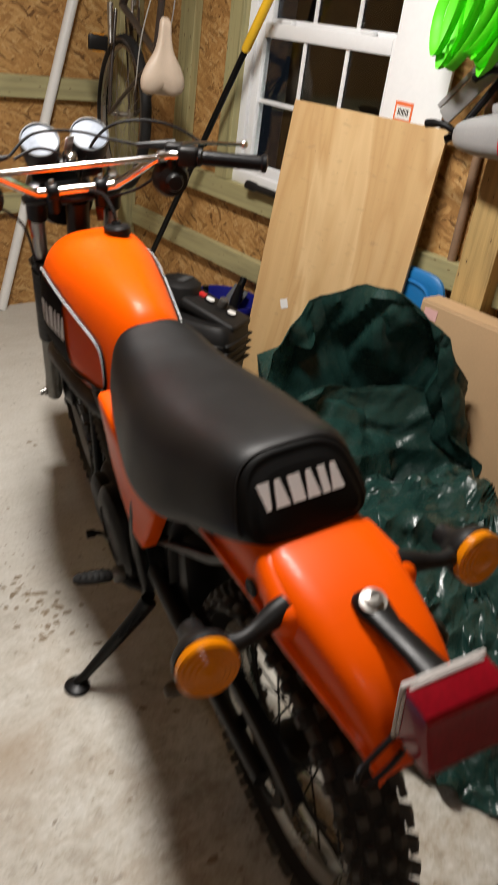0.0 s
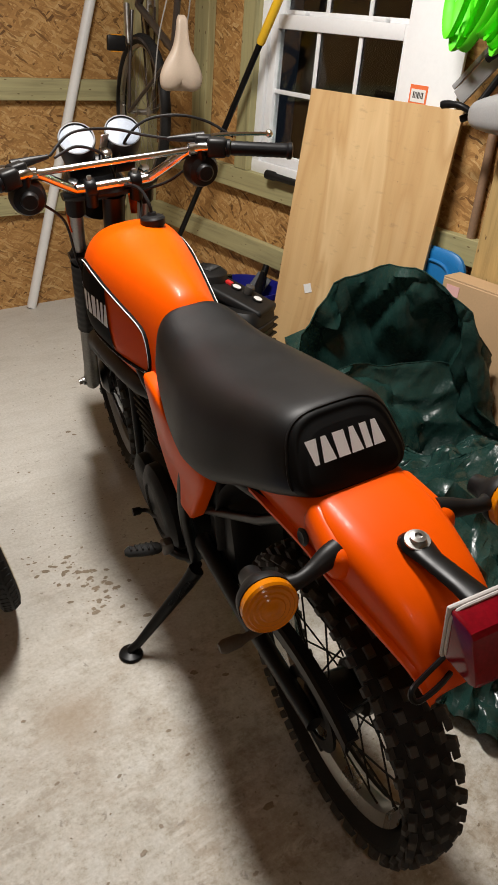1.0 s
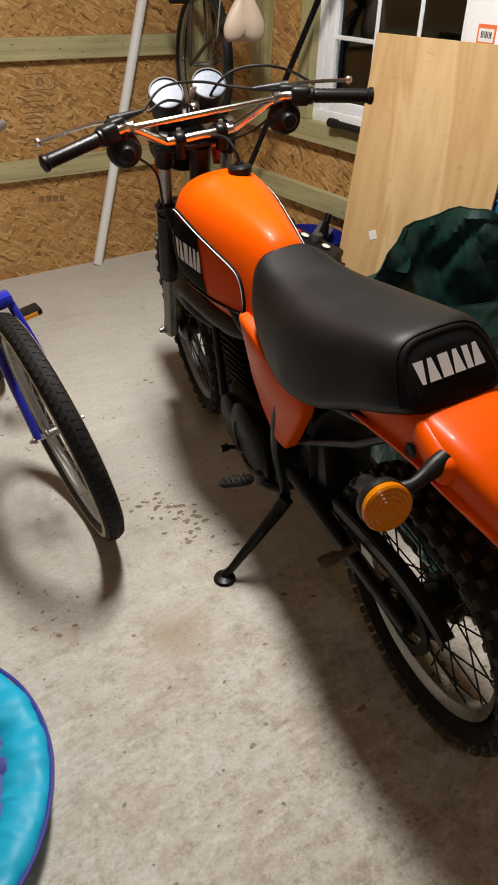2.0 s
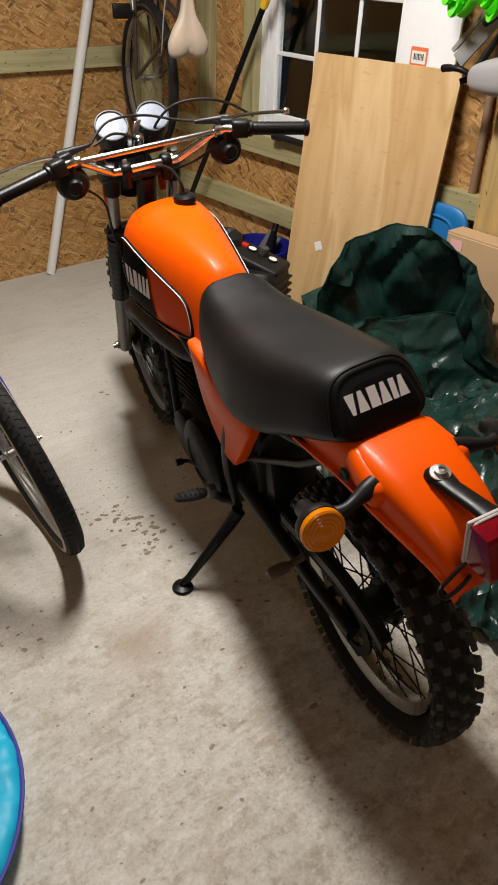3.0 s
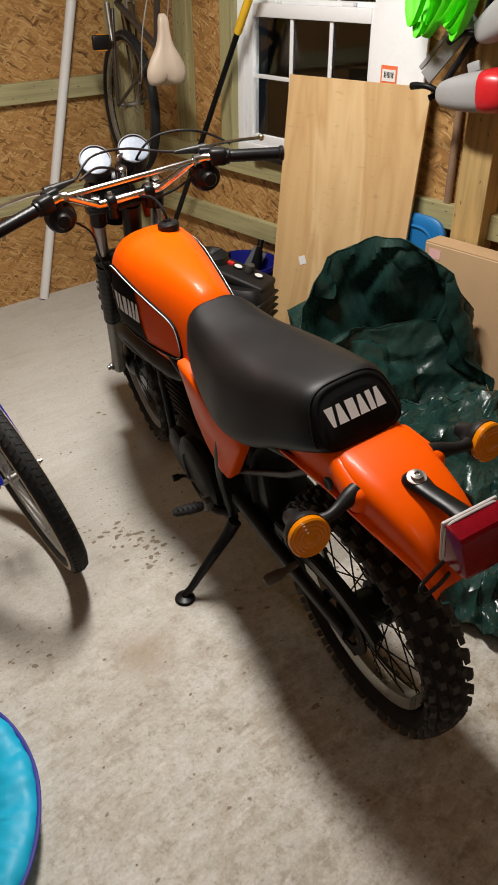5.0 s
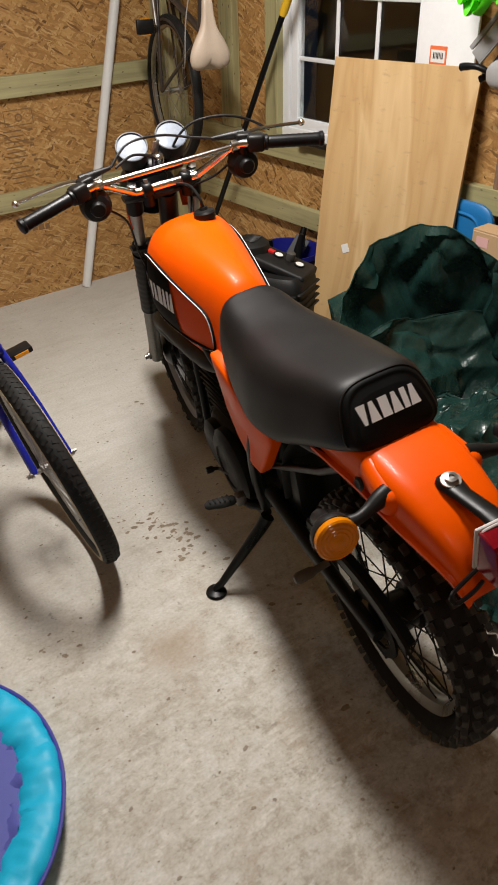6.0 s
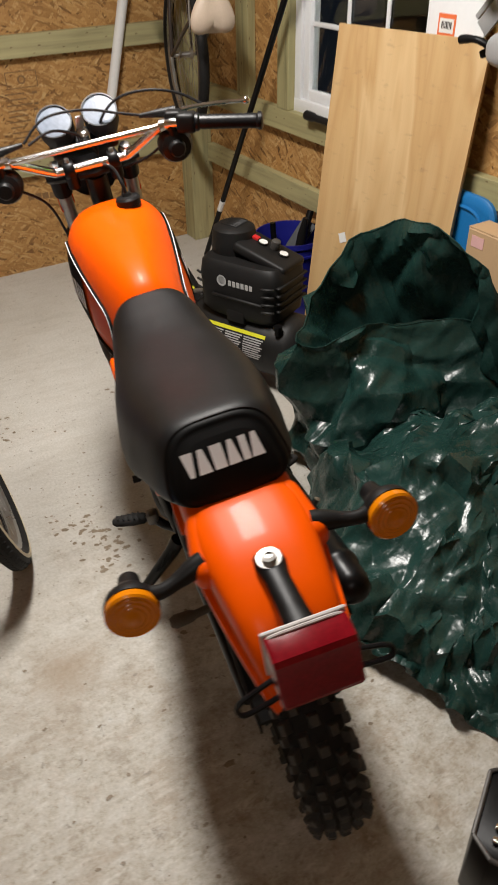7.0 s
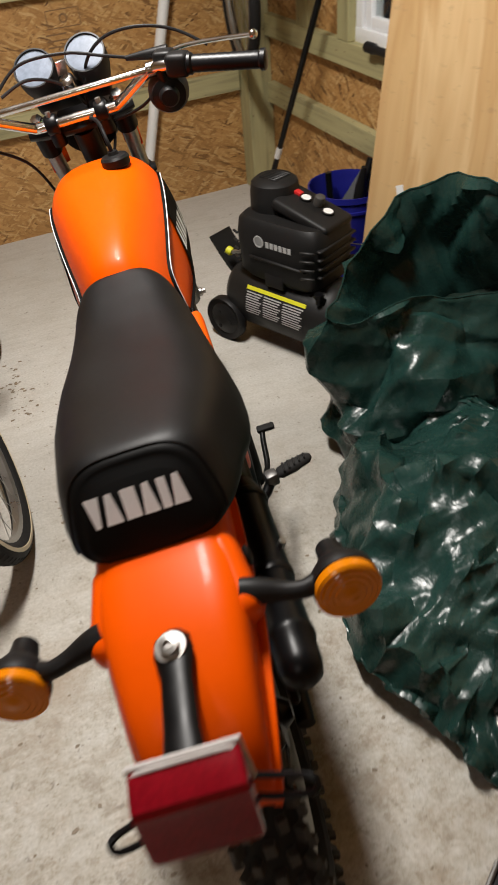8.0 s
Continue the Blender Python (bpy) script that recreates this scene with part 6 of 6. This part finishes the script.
for k, pts in enumerate(([(0.03, -0.50, 0.80), (0.05, -0.66, 0.72), (0.06, -0.84, 0.58), (0.07, -0.98, 0.42)], [(-0.03, -0.45, 0.80), (-0.06, -0.70, 0.70), (-0.05, -0.90, 0.62), (-0.02, -0.93, 0.52)])):
    part("cable", tube(smooth_path(pts, 5), 0.003, 6), GREY_CABLE, old_bike)
hook = tagged(part("bicycle_hook", tube(smooth_path([(-0.21, 0.002, 2.30), (-0.21, -0.10, 2.30), (-0.21, -0.36, 2.345), (-0.21, -0.40, 2.36)], 4), 0.006, 8), STEEL), "steel wall hook holding the hung bicycle", "hook")

# ---- play ring ----
AQUA = surface("turquoise_nylon", (0.006, 0.42, 0.66), 0.5, 0, 0.10, 6, 300, 0.15, 0.0006, 0, 0.08)
PURPLE = surface("violet_nylon", (0.075, 0.085, 0.34), 0.6, 0, 0.15, 8, 500, 0.3, 0.0008)
NAVY = surface("navy_piping", (0.05, 0.05, 0.30), 0.5, 0, 0.1, 10, 100, 0.0, 0)
ring = thing("play_ring", pose(-2.445, -2.555, 0), "turquoise nylon play tunnel collapsed flat on the floor", "play tunnel")
rings = []
for i in range(264):
    t = 2 * math.pi * i / 264
    seam = min(abs((i / 264 * 11) % 1.0), abs(1 - (i / 264 * 11) % 1.0))
    fold = 0.008 * noise.noise(Vector((math.cos(t) * 6, math.sin(t) * 6, 0))) - 0.003 * math.exp(-(seam / 0.04) ** 2)
    sect = []
    for j in range(22):
        a = 2 * math.pi * j / 22
        w = Vector((math.cos(t) * 0.325, math.sin(t) * 0.325, a * 0.03))
        ray_fold = ridged(Vector((t * 3.0, 0.3 * math.cos(a), 2.0)), 2.2)
        crease = 0.006 * ridged(w + Vector((3, 1, 0)), 16) + 0.005 * ridged(w + Vector((1, 7, 4)), 34) + 0.010 * ray_fold * max(0.0, -math.cos(a) + 0.4)
        rad = 0.338 + (0.050 + 0.5 * fold + 0.4 * crease) * math.cos(a)
        z = 0.050 + (0.030 + fold + crease) * math.sin(a) - 0.30 * (0.338 - rad)
        sect.append(Vector((rad * math.cos(t), rad * math.sin(t), max(0.006, z))))
    rings.append(sect)
part("collar", skin(bmesh.new(), rings, True, False, True), AQUA, ring, "padded turquoise collar")
part("piping", tube([(0.393 * math.cos(2 * math.pi * i / 90), 0.393 * math.sin(2 * math.pi * i / 90), 0.074 + 0.003 * math.sin(i * 0.7)) for i in range(90)], 0.005, 8, True), NAVY, ring, "navy piping")
rings = []
for k in range(30):
    rad = 0.303 * (1 - k / 30) + 0.005
    sect = []
    for i in range(150):
        t = 2 * math.pi * i / 150
        p = Vector((rad * math.cos(t), rad * math.sin(t), 0))
        z = 0.020 + 0.022 * (rad / 0.28) ** 2 + 0.030 * noise.voronoi(Vector((p.x * 9, p.y * 16, 2)))[0][0] + 0.010 * ridged(p + Vector((2, 2, 2)), 24)
        sect.append(Vector((p.x, p.y, max(0.004, z))))
    rings.append(sect)
part("inner_cloth", skin(bmesh.new(), rings, True, True), PURPLE, ring, "crumpled violet inner cloth")

# ---- trimmers and strap on the wall ----
GREY_PL = surface("grey_plastic", (0.30, 0.30, 0.30), 0.45, 0, 0.1, 8, 200, 0.1, 0.0005)
RED_PL = surface("red_housing", (0.52, 0.015, 0.02), 0.3, 0, 0.1, 8, 200, 0.0, 0, 0.3, 0.05)
NEON = surface("neon_green_webbing", (0.10, 0.72, 0.01), 0.55, 0, 0.12, 12, 400, 0.3, 0.0008)


def trimmer(m, label):
    own = thing("string_trimmer", m, label, "trimmer", "garden tools on the wall")
    rows = [(-0.145, 0.028, 0.024), (-0.120, 0.045, 0.040), (-0.05, 0.060, 0.055), (0.03, 0.066, 0.062)]
    rings = [[Vector((x, y, z)) for x, z in [superpoint(2 * math.pi * i / 28, w, h, -h, 3) for i in range(28)]] for y, w, h in lerp_rows(rows, 4)]
    part("grey_housing", skin(bmesh.new(), rings), GREY_PL, own, "grey plastic motor housing")
    rows = [(0.031, 0.067, 0.063), (0.06, 0.070, 0.066), (0.10, 0.064, 0.060), (0.13, 0.045, 0.042), (0.138, 0.02, 0.02)]
    rings = [[Vector((x, y, z)) for x, z in [superpoint(2 * math.pi * i / 28, w, h, -h, 3) for i in range(28)]] for y, w, h in lerp_rows(rows, 4)]
    cap_ = part("red_cover", skin(bmesh.new(), rings), RED_PL, own, "glossy red end cover")
    part("starter_knob", lathe([(0.016, 0), (0.018, 0.01), (0.012, 0.02), (0.001, 0.021)], pose(-0.055, 0.075, 0.02, 0, -70, 0), 14), BLACK, cap_)
    part("shaft", tube([(0, -0.13, 0), (-0.03, -0.15, 0.03), (-0.06, 0.02, 0.25), (-0.06, 0.25, 0.60)], [0.012, 0.011, 0.011, 0.011], 12), BLACK, own)
    part("handle", tube(smooth_path([(0.0, -0.14, 0.0), (0.02, -0.18, 0.025), (0.02, -0.23, 0.03), (0.02, -0.25, 0.028)], 4), [0.010] * 7 + [0.012] * 5 + [0.008], 10), BLACK, own)
    part("trigger", box((0.018, 0.05, 0.022), pose(-0.015, -0.175, -0.005, 20, 0, 10), 0.005, 2), BLACK, own)
    part("fin_tab", box((0.012, 0.045, 0.030), pose(0, -0.02, 0.072, 12, 0, 0), 0.005, 2), GREY_PL, own)
    return own


trimmer(pose(-0.10, -2.285, 1.228, 0, 0, 180) @ pose(0, 0, 0, 8, 0, 0), "grey and red string trimmer hanging by its shaft on the wall")
trimmer(pose(-0.08, -2.365, 1.455, 0, 0, 175) @ pose(0, 0, 0, 30, 0, 0), "second grey and red string trimmer hanging higher on the wall")
guard = bmesh.new()
for w, y, x in ((0.046, 0.0, 0.0), (0.016, 0.038, 0.006), (0.006, -0.027, -0.004)):
    add_box(guard, (0.010, 0.25, w), pose(x, 0, y), 0.003, 2)
g = tagged(part("trimmer_guard", guard, GREY_PL), "grey plastic trimmer guard hanging on the wall", "guard")
g.matrix_world = pose(-0.03, -2.105, 1.335, -49, 0, 0)
random.seed(5)
strap = thing("green_strap", pose(-0.11, -2.13, 1.48), "bundle of neon green webbing hanging from a hook", "strap")
for k in range(11):
    sp = (k - 5.0) * 0.019 + random.uniform(-0.03, 0.03)
    dip = 0.06 + 0.05 * random.random()
    wob = random.uniform(-0.02, 0.02)
    loop = smooth_path([(wob, sp - 0.03, 0.22), (-0.03 + wob, sp - 0.05 - 0.02 * (k % 3), 0.06), (-0.02, sp + random.uniform(-0.02, 0.02), -dip), (0.02, sp + 0.04 + 0.02 * (k % 2), 0.03), (wob, sp * 0.4 + 0.03, 0.22)], 7)
    part("loop", tube(loop, 0.0165, 8, False, 0.22), NEON, strap)
tagged(part("wall_hook", tube(smooth_path([(0.10, -2.13, 1.70), (0.0, -2.13, 1.70), (-0.10, -2.13, 1.69), (-0.13, -2.13, 1.72)], 4), 0.006, 8), STEEL), "steel hook on the wall above the green webbing", "hook")

# ---- black machine at the near side ----
mach = thing("floor_heater", pose(-1.185, -3.377, 0, 0, 0, 31), "black metal machine with chrome grille bars standing on the floor", "heater")
outline = [(0.0, 0.0), (0.133, 0.0), (0.163, -0.037), (0.163, -0.46), (0.133, -0.497), (0.0, -0.497), (-0.030, -0.46), (-0.030, -0.037)]
shell = bmesh.new()
low = [shell.verts.new((x, y, 0.002)) for x, y in outline]
high = [shell.verts.new((x, y, 0.194)) for x, y in outline]
shell.faces.new(low)
shell.faces.new(high[::-1])
for k in range(8):
    shell.faces.new((low[k - 1], low[k], high[k], high[k - 1]))
bmesh.ops.recalc_face_normals(shell, faces=shell.faces[:])
bmesh.ops.bevel(shell, geom=shell.edges[:], offset=0.004, segments=2, affect='EDGES', profile=0.5)
part("body", shell, BLACK, mach)
rim = [(x, y, 0.196) for x, y in outline]
for k in range(8):
    part("rim", tube([rim[k - 1], rim[k]], 0.0045, 8), DARK_RIM, mach, "dull metal edge")
for k in range(6):
    part("grille_bar", tube([(0.004 + 0.025 * k, -0.032, 0.203), (0.004 + 0.025 * k, -0.465, 0.203)], 0.006, 10), CHROME, mach, "chrome bar")
for y in (-0.06, -0.43):
    part("cross_bar", tube([(-0.012, y, 0.195), (0.145, y, 0.195)], 0.004, 8), CHROME, mach)

# ---- prints on the board and marks on the floor ----
stamp_ink = surface("board_stamp", (0.20, 0.110, 0.045), 0.7, 0, 0.3, 40, 300, 0.0, 0)
random.seed(11)
stamps = bmesh.new()
for k in range(11):
    w = random.uniform(0.06, 0.13)
    add_box(stamps, (w, 0.0006, 0.006), pose(-0.91 + w / 2, -0.0004, 0.845 - 0.024 * k))
    if k % 3 != 1:
        add_box(stamps, (0.022, 0.0006, 0.010), pose(-0.77 - 0.006 * (k % 2), -0.0004, 0.843 - 0.024 * k))
for x, z, w, h in ((-0.820, 0.936, 0.145, 0.004), (-0.820, 0.868, 0.145, 0.004), (-0.892, 0.902, 0.004, 0.066), (-0.748, 0.902, 0.004, 0.066)):
    add_box(stamps, (w, 0.0006, h), pose(x, -0.0004, z))
add_ring(stamps, [(0.012, 0.0), (0.019, 0.0), (0.019, 0.0006), (0.012, 0.0006)], pose(-0.820, -0.0002, 0.902, 90, 0, 0), 24)
for x, z, w, h in ((-0.880, 0.372, 0.030, 0.030), (-0.842, 0.369, 0.028, 0.030), (-0.806, 0.366, 0.030, 0.030), (-0.772, 0.363, 0.024, 0.030)):
    add_box(stamps, (w, 0.0006, h), pose(x, -0.0004, z))
tagged(part("trim_stamp_north", stamps, stamp_ink, None, "", False), "faded dark grading stamps printed on the board", "stamp", "", "structure")
OIL = surface("oil_stain", (0.225, 0.175, 0.120), 0.6, 0, 0.3, 30, 200, 0.1, 0.0005)
random.seed(21)
bm = bmesh.new()


def splat(x, y, r):
    r = r * 0.50
    n = 20
    ph = random.random() * 6
    pts = []
    for i in range(n):
        t = 2 * math.pi * i / n
        k = r * (0.75 + 0.18 * math.sin(2 * t + ph) + 0.16 * math.sin(5 * t + 3 * ph) * random.random() + 0.28 * random.random())
        pts.append(bm.verts.new((x + 1.3 * max(k, 0.15 * r) * math.cos(t), y + max(k, 0.15 * r) * math.sin(t), 0.0006 + 0.0004 * random.random())))
    bm.faces.new(pts)


for k in range(70):
    t = random.random()
    splat(-1.46 + 0.10 * t + random.gauss(0, 0.040), -2.00 - 0.28 * t + random.gauss(0, 0.035), random.choice((0.004, 0.006, 0.009, 0.013, 0.018)))
for k in range(26):
    t = random.random()
    splat(-1.62 + 0.35 * random.random(), -1.75 - 0.2 * random.random(), random.choice((0.003, 0.004, 0.006)))
for k in range(300):
    splat(-2.0 + 1.2 * random.random(), -3.6 + 2.4 * random.random(), random.choice((0.002, 0.003, 0.004, 0.006, 0.009)))
for x, y, r in ((-1.505, -2.655, 0.010), (-1.907, -2.338, 0.016), (-1.86, -2.33, 0.012), (-1.95, -2.28, 0.010), (-1.111, -3.019, 0.010), (-1.70, -2.86, 0.012), (-1.44, -2.93, 0.020), (-1.36, -2.55, 0.016), (-1.30, -2.60, 0.014), (-1.06, -1.35, 0.014), (-1.07, -1.32, 0.016), (-1.55, -3.02, 0.010)):
    splat(x, y, r)
for k in range(46):
    t, side = k / 46, random.gauss(0, 0.030)
    splat(-1.541 + (0.044) * t + side, -1.116 + (-0.356) * t + 0.5 * side + random.gauss(0, 0.012), random.choice((0.005, 0.008, 0.012)))
for k in range(12):
    splat(-0.718 + random.gauss(0, 0.018), -0.653 + 0.012 * (k - 6), random.choice((0.004, 0.007)))
tagged(part("oil_spots", bm, OIL, None, "", False), "dark oil drips dried on the concrete floor", "stain", "", "stuff")
